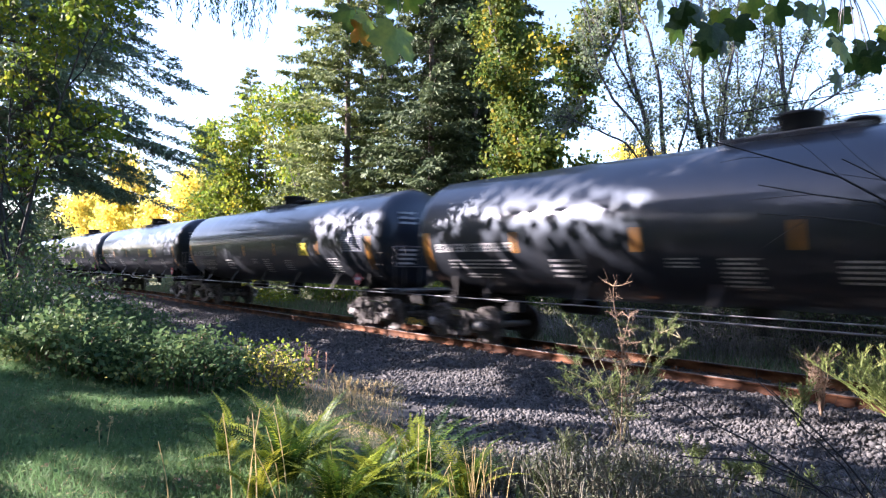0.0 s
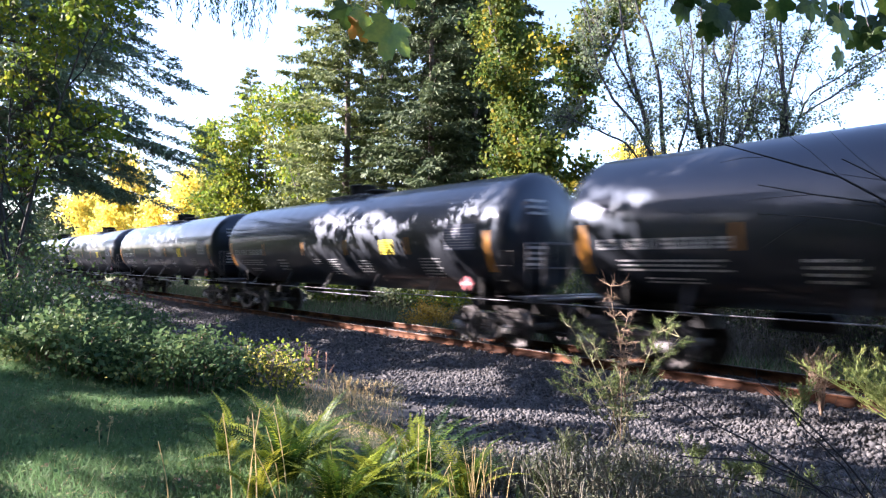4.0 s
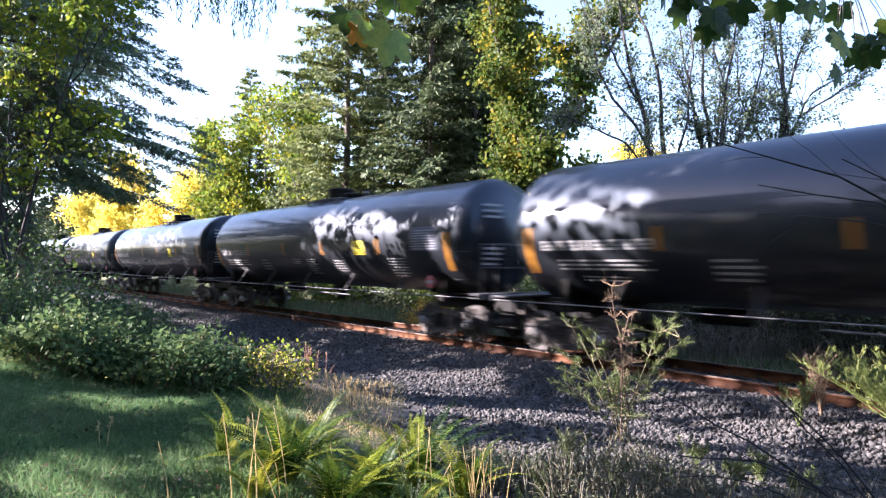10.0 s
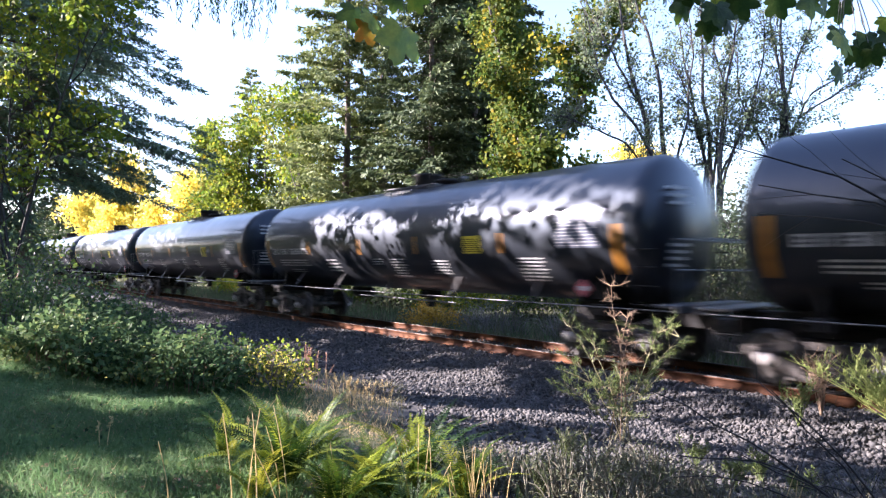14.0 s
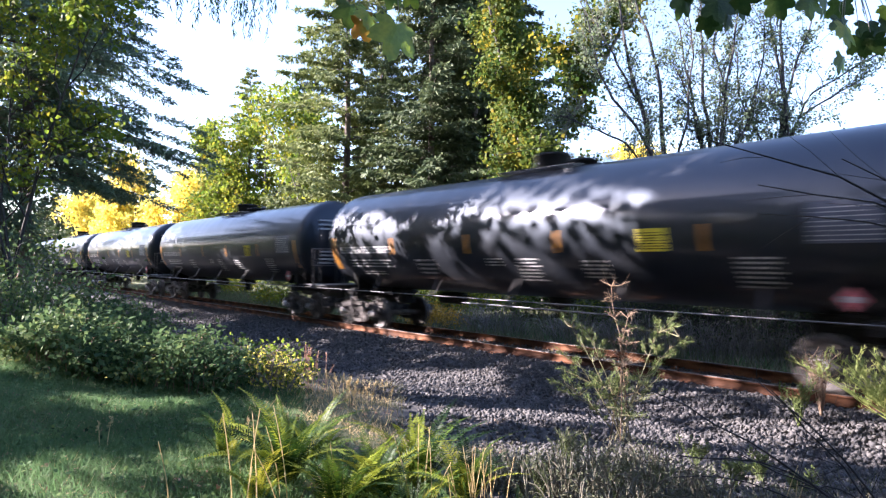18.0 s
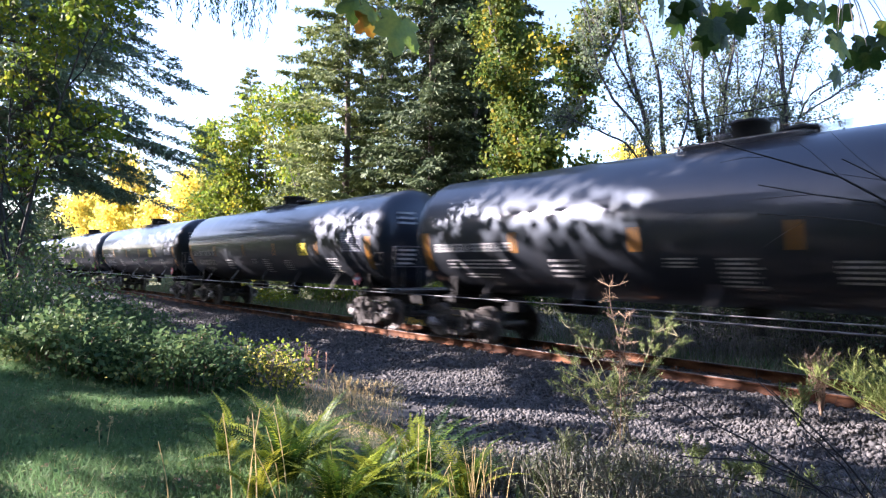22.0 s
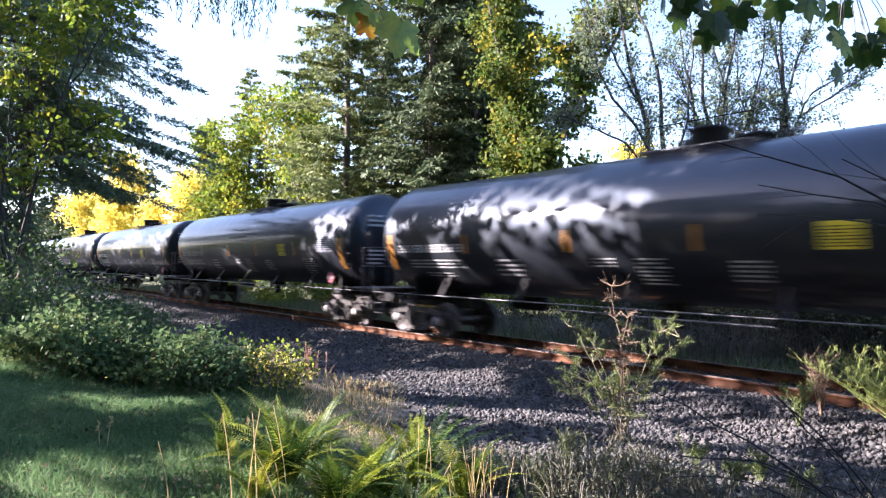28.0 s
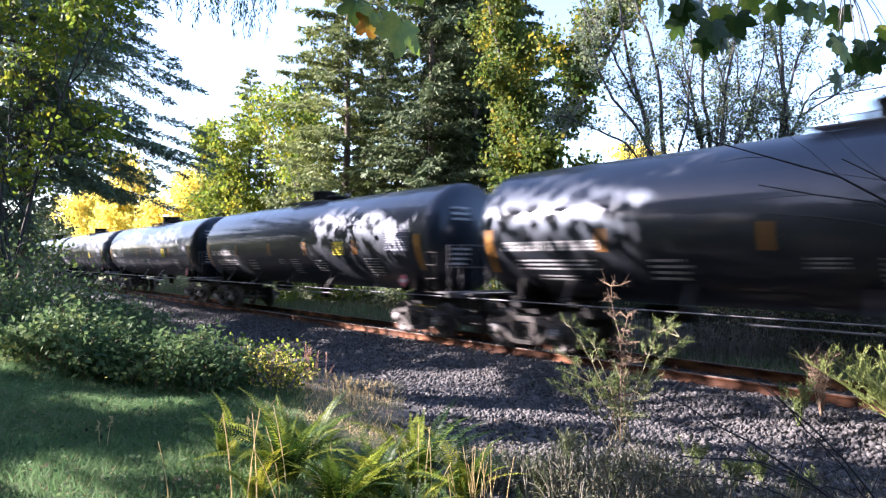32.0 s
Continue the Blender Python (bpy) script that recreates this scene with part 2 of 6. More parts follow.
def block(bm, size, at=(0, 0, 0), turn=None, bevel=0.0):
    m = Matrix.Translation(at) @ (turn.to_4x4() if turn else Matrix.Identity(4)) @ Matrix.Diagonal((*size, 1))
    made = bmesh.ops.create_cube(bm, size=1.0, matrix=m)
    if bevel:
        edges = list({e for v in made["verts"] for e in v.link_edges})
        bmesh.ops.bevel(bm, geom=edges, offset=bevel, segments=1, affect="EDGES", clamp_overlap=True)


def blocks(*boxes, bevel=0.0):
    bm = bmesh.new()
    for size, at in boxes:
        block(bm, size, at, None, bevel)
    return bm


def spot(bearing, ahead):
    """Plan place by the tangent of its bearing from the view's axis and its distance along that axis."""
    f, r = Vector((-math.sin(TURN), math.cos(TURN))), Vector((math.cos(TURN), math.sin(TURN)))
    p = EYE.xy + f * ahead + r * bearing * ahead
    return p.x, p.y


# ---- ground ----
PROFILE_Y = [-1600, -60, -14, -11, -9.2, -7.6, -5.6, -3.4, -2.9, -1.75, 1.75, 2.9, 3.6, 7, 14, 45, 120, 1600]
PROFILE_Z = [1.5, 1.2, 0.48, 0.38, 0.22, -0.08, -0.36, -0.5, -0.5, -0.2, -0.2, -0.62, -0.7, -0.5, -0.1, 1.5, 4, 12]


def ground_z(x, y):
    z = np.interp(y, PROFILE_Y, PROFILE_Z)
    free = np.clip((np.abs(y) - 3.2) / 2.5, 0, 1)
    return z + free * (0.06 * np.sin(0.9 * x + 1.3 * y) + 0.05 * np.sin(2.1 * x - 1.7 * y + 1) + 0.02 * np.sin(5.3 * x + 4.1 * y))


def ground():
    xs = np.unique(np.concatenate([np.linspace(-1600, -160, 30), np.linspace(-160, -50, 60), np.linspace(-50, 14, 220), np.linspace(14, 160, 40), np.linspace(160, 1600, 30)]))
    ys = np.unique(np.concatenate([np.linspace(-1600, -60, 20), np.linspace(-60, -16, 24), np.linspace(-16, 16, 180), np.linspace(16, 60, 30), np.linspace(60, 1600, 24)]))
    X, Y = np.meshgrid(xs, ys, indexing="ij")
    V = np.stack([X, Y, ground_z(X, Y)], -1).reshape(-1, 3)
    i = np.arange(len(xs) - 1)[:, None] * len(ys)
    j = np.arange(len(ys) - 1)[None]
    F = np.stack([i + j, i + j + len(ys), i + j + len(ys) + 1, i + j + 1], -1).reshape(-1, 4)
    m = surface("gravelly_soil", [(0.03, 0.029, 0.028), (0.055, 0.052, 0.049), (0.085, 0.078, 0.07)], 1.2, (0.85, 0.98), bump=0.6, fine=22)
    nt = m.node_tree
    b = nt.nodes["Principled BSDF"]
    old = b.inputs["Base Color"].links[0].from_socket
    geo = nt.nodes.new("ShaderNodeNewGeometry")
    sep = nt.nodes.new("ShaderNodeSeparateXYZ")
    linked(nt, geo.outputs["Position"], sep.inputs[0])
    nz = nt.nodes.new("ShaderNodeTexNoise")
    nz.inputs["Scale"].default_value = 0.7
    linked(nt, geo.outputs["Position"], nz.inputs["Vector"])
    wob = nt.nodes.new("ShaderNodeMath")
    wob.operation = "MULTIPLY_ADD"
    wob.inputs[1].default_value = 3.0
    linked(nt, nz.outputs["Fac"], wob.inputs[0])
    linked(nt, sep.outputs["Y"], wob.inputs[2])
    near = nt.nodes.new("ShaderNodeMapRange")
    near.inputs["From Min"].default_value, near.inputs["From Max"].default_value = -4.4, -6.2
    linked(nt, wob.outputs[0], near.inputs["Value"])
    beyond = nt.nodes.new("ShaderNodeMapRange")
    beyond.inputs["From Min"].default_value, beyond.inputs["From Max"].default_value = 4.6, 6.2
    linked(nt, wob.outputs[0], beyond.inputs["Value"])
    both = nt.nodes.new("ShaderNodeMath")
    both.operation = "MAXIMUM"
    linked(nt, near.outputs[0], both.inputs[0])
    linked(nt, beyond.outputs[0], both.inputs[1])
    turf = nt.nodes.new("ShaderNodeTexNoise")
    turf.inputs["Scale"].default_value, turf.inputs["Detail"].default_value = 3.0, 6
    linked(nt, geo.outputs["Position"], turf.inputs["Vector"])
    mx = nt.nodes.new("ShaderNodeMix")
    mx.data_type = "RGBA"
    linked(nt, both.outputs[0], mx.inputs["Factor"])
    linked(nt, old, mx.inputs["A"])
    linked(nt, ramp(nt, turf.outputs["Fac"], [(0.03, 0.035, 0.015), (0.06, 0.075, 0.025), (0.11, 0.11, 0.045), (0.14, 0.11, 0.06)]), mx.inputs["B"])
    linked(nt, mx.outputs["Result"], b.inputs["Base Color"])
    tagged(new("ground", mesh_of("ground", V, F, m, True)), "gravel strip and rough grass beside the railway", "ground", kind="structure")


ground()


# ---- railway track ----
def rail_profile():
    half = [(0.0, 0.0), (0.025, 0.0), (0.035, -0.008), (0.036, -0.036), (0.010, -0.050), (0.009, -0.140), (0.030, -0.158), (0.070, -0.168), (0.070, -0.180)]
    return half, [(-a, b) for a, b in half[::-1]]


def sweep_x(loop, x0, x1, steps=1):
    xs = np.linspace(x0, x1, steps + 1)
    loop = np.asarray(loop, float)
    n = len(loop)
    V = np.concatenate([np.column_stack([np.full(n, x), loop[:, 0], loop[:, 1]]) for x in xs])
    i = np.arange(steps)[:, None] * n
    j = np.arange(n)[None]
    k = (j + 1) % n
    return V, np.stack([i + j, i + k, i + k + n, i + j + n], -1).reshape(-1, 4)


def track():
    t = thing("railway_track", pose(0, 0, 0), "rusty steel railway track bedded in grey ballast", "railway track", kind="structure")
    right, left = rail_profile()
    for y in (-0.7525, 0.7525):
        web = [(a + y, b) for a, b in right[2:] + left[:-2]]
        V, F = sweep_x(web, -900, 760, 160)
        rail = part("rail", mesh_of("rail", V, F, RUST), RUST, t, "rusty steel rail with a bright worn head")
        head = [(y + a, b) for a, b in [(-0.0351, -0.009), (-0.026, 0.0003), (0.026, 0.0003), (0.0351, -0.009)]]
        V, F = sweep_x(head, -900, 760, 8)
        part("rail_head", mesh_of("rail_head", V, F, SHINE), SHINE, rail, "polished bright rail head")
    tie_mesh = bpy.data.meshes.new("tie")
    bm = blocks(((0.22, 2.6, 0.17), (0, 0, 0)), bevel=0.012)
    bm.to_mesh(tie_mesh)
    bm.free()
    tie_mesh.materials.append(TIE)
    rng = np.random.default_rng(5)
    plate = bpy.data.meshes.new("tie_plate")
    bm = blocks(((0.19, 0.34, 0.016), (0, 0, 0)), ((0.02, 0.05, 0.03), (0.05, 0.1, 0.012)), ((0.02, 0.05, 0.03), (-0.05, -0.1, 0.012)))
    bm.to_mesh(plate)
    bm.free()
    plate.materials.append(RUST)
    for i in range(150):
        x = 3.0 - 0.5 * i + rng.normal() * 0.015
        tie = part("tie", tie_mesh, TIE, t, "", pose(x, rng.normal() * 0.03, -0.285 + rng.normal() * 0.006, 0, 0, rng.normal() * 0.7))
        for y in (-0.7525, 0.7525):
            part("tie_plate", plate, RUST, tie, "", pose(0, y, 0.0935))


track()


def stones():
    """Loose ballast on the shoulder and the strip beside it."""
    rng = np.random.default_rng(11)
    base = np.array([(-1, -1, -1), (1, -1, -1), (1, 1, -1), (-1, 1, -1), (-1, -1, 1), (1, -1, 1), (1, 1, 1), (-1, 1, 1)], float) * 0.5
    faces = np.array([(0, 3, 2, 1), (4, 5, 6, 7), (0, 1, 5, 4), (1, 2, 6, 5), (2, 3, 7, 6), (3, 0, 4, 7)])
    n = 92000
    u = rng.random(n)
    x = 3.5 - 46 * u ** 1.35
    y = np.where(rng.random(n) < 0.84, rng.uniform(-8.6, -0.85, n), rng.uniform(-0.65, 2.2, n))
    m = 22000
    x = np.concatenate([x, rng.uniform(-10, 1.5, m)])
    y = np.concatenate([y, rng.uniform(-4.6, -0.85, m)])
    n += m
    edge = np.interp(x, [-50, -11, -8, -5.5, -4, 0], [-4.6, -5.2, -6.2, -7.4, -8.2, -8.6])
    keep = y > edge + 0.5 * np.sin(x * 2.1) + 0.7 * rng.random(n)
    x, y = x[keep], y[keep]
    n = len(x)
    size = rng.uniform(0.022, 0.06, n)[:, None] * rng.uniform(0.4, 1.5, (n, 3))
    q = rng.normal(size=(n, 4))
    q /= np.linalg.norm(q, axis=1)[:, None]
    w, a, b, c = q.T
    R = np.stack([1 - 2 * (b * b + c * c), 2 * (a * b - c * w), 2 * (a * c + b * w), 2 * (a * b + c * w), 1 - 2 * (a * a + c * c), 2 * (b * c - a * w), 2 * (a * c - b * w), 2 * (b * c + a * w), 1 - 2 * (a * a + b * b)], -1).reshape(n, 3, 3)
    corners = base[None] * size[:, None] * rng.uniform(0.4, 1.25, (n, 8, 1))
    V = np.einsum("nij,nkj->nki", R, corners)
    z = ground_z(x, y) + rng.uniform(-0.005, 0.028, n)
    V += np.stack([x, y, z], -1)[:, None]
    F = faces[None] + 8 * np.arange(n)[:, None, None]
    tagged(new("ballast_stones", mesh_of("ballast_stones", V.reshape(-1, 3), F.reshape(-1, 4), STONE)), "loose crushed grey ballast stones along the track", "ballast", kind="stuff")


stones()


# ---- gaps cut through the crowns where sun patches shall fall on the clearing ----
# on the train's side: along the track, height, half width, half height; on the ground: x, y and the half widths
LIT_SIDE = [(-9.82, 3.05, 0.9, 0.75), (-9.99, 2.53, 0.57, 0.28), (-8.5, 2.97, 0.5, 0.46), (-7.41, 2.99, 0.79, 0.36), (-7.68, 2.58, 0.41, 0.21), (-6.66, 3.02, 0.27, 0.17), (-10.03, 4.1, 1.15, 0.2), (-7.95, 3.6, 0.55, 0.1), (-5.25, 3.92, 0.2, 0.1),
            (-6.41, 4.24, 0.31, 0.2), (-12.4, 2.38, 0.36, 0.12), (-12.05, 2.78, 0.3, 0.1), (-17.9, 3.39, 0.85, 0.55), (-15.72, 3.1, 0.4, 0.5), (-18.26, 2.45, 0.73, 0.23), (-14.46, 3.01, 0.2, 0.1), (-13.74, 3.15, 0.18, 0.06), (-36.1, 3.35, 2.6, 0.6), (-42.5, 3.5, 2.4, 0.65), (-63.1, 4.15, 14.0, 0.8), (-26.5, 2.24, 1.0, 0.25), (-33.0, 2.6, 1.0, 0.5), (-45.5, 2.7, 1.4, 0.5), (-52.0, 3.1, 2.2, 0.7), (-68.0, 3.0, 5.0, 0.9)]
LIT_LOW = [(-9.9, 2.2, 0.4, 0.35), (-10.85, 0.82, 0.5, 0.4), (-5.2, 0.8, 0.6, 0.4), (-16.95, 0.78, 0.5, 0.3), (-12.4, 2.02, 0.16, 0.18), (-8.9, 1.95, 0.12, 0.12), (-7.25, 1.97, 0.16, 0.15), (-17.8, 2.03, 0.3, 0.2), (-16.25, 2.1, 0.28, 0.28), (-18.06, 0.45, 0.67, 0.32), (-15.91, 0.38, 0.46, 0.2), (-11.46, 0.4, 0.67, 0.2), (-9.91, 0.37, 0.53, 0.22), (-5.45, 0.65, 0.55, 0.5), (-4.5, 0.42, 0.55, 0.38), (-6.66, 0.6, 0.39, 0.11), (-18.76, 1.06, 1.07, 0.4), (-10.4, 1.5, 0.35, 0.3), (-12.3, 1.3, 0.3, 0.25), (-2.0, 0.2, 0.6, 0.5), (-3.2, 0.3, 0.4, 0.4), (-2.4, 0.9, 0.5, 0.3)]
LIT_GROUND = [(-10.1, -3.46, 1.53, 0.8), (-9.76, -4.72, 0.5, 0.5), (-6.19, -2.84, 0.81, 0.6), (-5.47, -1.9, 0.74, 0.5), (-8.38, -5.13, 0.48, 0.5), (-7.6, -6.4, 0.4, 1.2), (-9.5, -5.83, 0.64, 0.6), (-8.5, -6.3, 0.5, 0.6), (-8.9, -8.0, 0.5, 0.5),
              (-4.4, -9.6, 0.5, 0.3), (-2.9, -8.45, 0.5, 0.45), (-2.3, -7.9, 0.5, 0.4), (-2.0, -8.1, 0.35, 0.5), (-2.6, -7.1, 0.5, 0.5), (-1.65, -7.5, 0.4, 0.4), (-3.9, -3.2, 0.4, 0.4), (-2.3, -1.6, 0.5, 0.5), (-3.0, -6.0, 0.35, 0.4), (-1.5, -4.2, 0.42, 0.34),
              (-4.5, -8.3, 0.35, 0.5), (-7.0, -8.6, 0.4, 0.3), (-9.9, -9.2, 0.5, 0.3), (-5.6, -7.2, 0.4, 0.3), (-11.2, -7.4, 0.5, 0.3), (-4.4, -5.0, 0.35, 0.25), (2.75, -5.05, 0.6, 0.5), (4.2, -2.9, 0.5, 0.4)]

LIT_GRAVEL = [(-9.57, -2.8, 0.55, 0.7), (-6.93, -4.79, 0.4, 0.35), (-6.7, -4.27, 0.4, 0.35), (-6.41, -3.35, 0.55, 0.5), (-5.84, -2.89, 0.5, 0.4), (-5.57, -2.26, 0.45, 0.3), (-4.82, -1.89, 0.4, 0.3), (-4.62, -3.52, 0.4, 0.25), (-4.5, -6.5, 0.35, 0.3), (-4.0, -6.0, 0.3, 0.35), (-4.4, -5.5, 0.4, 0.25), (-3.7, -5.1, 0.35, 0.35), (-3.4, -5.5, 0.3, 0.3),
              (-3.2, -4.9, 0.4, 0.3), (-2.69, -2.24, 0.45, 0.35), (-9.87, -4.95, 0.7, 0.6), (-9.59, -4.21, 0.8, 0.6), (-8.65, -6.55, 0.4, 0.3), (-3.78, -9.55, 0.3, 0.25), (-3.99, -2.66, 0.35, 0.25), (-2.36, -8.12, 0.5, 0.45), (-2.12, -7.5, 0.5, 0.45)]

LIT_WEEDS = [(-3.61, -4.9, 0.45, 0.3), (-4.45, -4.66, 0.35, 0.25), (-3.93, -3.36, 0.4, 0.25), (-3.22, -1.85, 0.35, 0.3), (-5.16, -6.0, 0.3, 0.3), (-3.99, -6.49, 0.3, 0.25), (-6.26, -3.03, 0.6, 0.35)]


def in_holes(a, b, holes, soft=0.10, lacy=True):
    hit = np.zeros(len(a), bool)
    for ca, cb, ra, rb in holes:
        wob = 1 + 0.45 * np.sin(2.9 * a / max(ra, 0.3) + 4.1 * b / max(rb, 0.3) + ca) * np.sin(3.7 * b / max(rb, 0.3) + cb)
        hit |= ((a - ca) / (ra + soft)) ** 2 + ((b - cb) / (rb + soft)) ** 2 < wob
    if not lacy:
        return hit
    lace = np.sin(6.1 * a + 2.3 * b) * np.sin(7.3 * b - 3.1 * a + 1.0) + 0.5 * np.sin(13.0 * a + 9.0 * b)
    return hit & (lace < 0.62)


def in_gap(P, soft=0.10):
    """Whether leaves at these places would stand in one of the gaps."""
    S = np.array(SUN_FROM)
    side = P - S * ((P[:, 1] + 1.5) / S[1])[:, None]
    low = P - S * ((P[:, 2] + 0.4) / S[2])[:, None]
    fleck = np.sin(4.7 * low[:, 0] + 2.1 * low[:, 1]) * np.sin(4.3 * low[:, 1] - 1.9 * low[:, 0] + 1.0) + 0.6 * np.sin(9.3 * low[:, 0] - 7.1 * low[:, 1]) > 0.5
    mid = P - S * ((P[:, 1] + 9.5) / S[1])[:, None]
    leafy = (np.sin(1.7 * mid[:, 0] + 1.1 * mid[:, 2]) * np.sin(1.9 * mid[:, 2] - 0.8 * mid[:, 0]) > 0.05) & (P[:, 1] < -12.5) & (mid[:, 0] < -19) & (mid[:, 0] > -34) & (mid[:, 2] > 2)
    return leafy | fleck & (low[:, 1] < -4.5) | in_holes(side[:, 0], side[:, 2], LIT_SIDE + LIT_LOW, soft) & (side[:, 2] > -0.4) | in_holes(low[:, 0], low[:, 1], LIT_GROUND + LIT_GRAVEL + LIT_WEEDS, soft, False) & (low[:, 1] < -1.2)


# ---- tank cars ----
PITCH, SPEED, START = 18.104, 21.404, -4.934
TANK_R, TANK_Z = 1.53, 2.73


def curved(boxes, lift=0.004):
    """Flat paint or sheet laid on the tank's near side: each box is x0, x1, z0, z1."""
    V, F = [], []
    for x0, x1, z0, z1 in boxes:
        a0, a1 = (math.asin(max(-1, min(1, (z - TANK_Z) / TANK_R))) for z in (z0, z1))
        n = max(1, int(abs(a1 - a0) / 0.08))
        base = len(V)
        for i in range(n + 1):
            a = a0 + (a1 - a0) * i / n
            for x in (x0, x1):
                V.append((x, -(TANK_R + lift) * math.cos(a), TANK_Z + (TANK_R + lift) * math.sin(a)))
        for i in range(n):
            F.append((base + 2 * i, base + 2 * i + 1, base + 2 * i + 3, base + 2 * i + 2))
    return np.array(V), np.array(F)


def text_bars(x0, x1, z0, z1, rows, seed, fill=0.62):
    """Unreadable lettering as short bars in rows."""
    rng = random.Random(seed)
    out, step = [], (z1 - z0) / rows
    for r in range(rows):
        x, end = x0, x1 - rng.random() * 0.3 * (x1 - x0)
        while x < end:
            w = rng.uniform(0.05, 0.22)
            out.append((x, min(x + w, end), z0 + r * step, z0 + (r + fill) * step))
            x += w + 0.035
    return out


def pipe_mesh(name, paths, radius, mat, sides=8):
    s = Soup()
    for path in paths:
        s.tube(path, radius, sides)
    return s.mesh(name, mat, True)


def truck_parts(car, x, outer):
    t = part("truck", blocks(((0.36, 2.0, 0.26), (0, 0, 0.5)), ((0.3, 0.9, 0.12), (0, 0, 0.68)), bevel=0.02), TRUCK, car, "dusty cast-steel four-wheel truck", pose(x, 0, 0))
    for side in (-1, 1):
        bm = bmesh.new()
        y = side * 1.0
        # cast frame: bowed top and bottom members, columns, jaws over the axle ends
        outline = [(-1.22, 0.50), (-1.16, 0.66), (-0.62, 0.74), (-0.36, 0.80), (0.36, 0.80), (0.62, 0.74), (1.16, 0.66), (1.22, 0.50), (1.06, 0.46), (0.72, 0.46), (0.46, 0.24), (0.28, 0.16), (-0.28, 0.16), (-0.46, 0.24), (-0.72, 0.46), (-1.06, 0.46)]
        top, bot = outline[:8], [outline[8 + 7 - i] for i in range(8)]
        inner = [(-0.80, 0.56), (-0.70, 0.60), (-0.40, 0.66), (-0.24, 0.68), (0.24, 0.68), (0.40, 0.66), (0.70, 0.60), (0.80, 0.56)]
        inner_low = [(-0.80, 0.54), (-0.66, 0.50), (-0.40, 0.32), (-0.24, 0.26), (0.24, 0.26), (0.40, 0.32), (0.66, 0.50), (0.80, 0.54)]
        for upper, lower in ((top, inner), (inner_low, bot)):
            for i in range(7):
                quad = [upper[i], upper[i + 1], lower[i + 1], lower[i]]
                vs = [bm.verts.new((px, y - 0.065, pz)) for px, pz in quad] + [bm.verts.new((px, y + 0.065, pz)) for px, pz in quad]
                for f in ((0, 1, 2, 3), (7, 6, 5, 4), (0, 4, 5, 1), (1, 5, 6, 2), (2, 6, 7, 3), (3, 7, 4, 0)):
                    bm.faces.new([vs[k] for k in f])
        for cx in (-0.33, 0.33):
            block(bm, (0.13, 0.15, 0.5), (cx, y, 0.47))
        for cx in (-0.98, 0.98):
            block(bm, (0.42, 0.17, 0.16), (cx, y, 0.58), None, 0.03)
        bmesh.ops.recalc_face_normals(bm, faces=bm.faces)
        part("side_frame", bm, TRUCK, t)
        for cx in (-0.16, 0.0, 0.16):
            coils = Soup()
            a = np.linspace(0, 2 * np.pi * 4, 21)
            coils.tube(np.column_stack([cx + 0.06 * np.cos(a), y + side * 0.01 + 0.06 * np.sin(a), 0.26 + 0.26 * a / a[-1]]), 0.015, 4)
            part("spring", coils.mesh("spring", TRUCK, True), TRUCK, t)
        for cx in (-0.89, 0.89):
            V, F = lathe([(-0.10, 0.0), (-0.10, 0.07), (-0.06, 0.115), (0.08, 0.125), (0.10, 0.12)], 16, "y")
            V[:, 1] *= -side
            V += (cx, y + side * 0.05, 0.457)
            part("bearing_cap", mesh_of("bearing_cap", V, F, BEARING, True), BEARING, t, "pale round axle bearing cap")
    for cx in (-0.89, 0.89):
        s = Soup()
        for side in (-1, 1):
            prof = [(-0.075, 0.0), (-0.075, 0.13), (-0.045, 0.16), (-0.012, 0.34), (-0.055, 0.385), (-0.065, 0.440), (-0.055, 0.452), (0.045, 0.457), (0.052, 0.480), (0.075, 0.482), (0.075, 0.39), (0.03, 0.34), (0.03, 0.15), (0.075, 0.12), (0.075, 0.0)]
            V, F = lathe(prof, 24, "y")
            V[:, 1] = -V[:, 1] if side > 0 else V[:, 1]
            V[:, 1] += side * 0.7525
            s.add(V, F if side < 0 else F[:, ::-1])
            # a few round holes and balance marks on the plate
            for k in range(3):
                a = 2.1 * k
                s.tube([(0.25 * math.cos(a), side * 0.775, 0.25 * math.sin(a)), (0.25 * math.cos(a), side * 0.80, 0.25 * math.sin(a))], 0.03, 8)
        s.tube([(0, -0.95, 0), (0, 0.95, 0)], 0.085, 12)
        part("wheelset", s.mesh("wheelset", WHEEL, True), WHEEL, t, "pair of steel wheels on an axle", pose(cx, 0, 0.457))
    return t


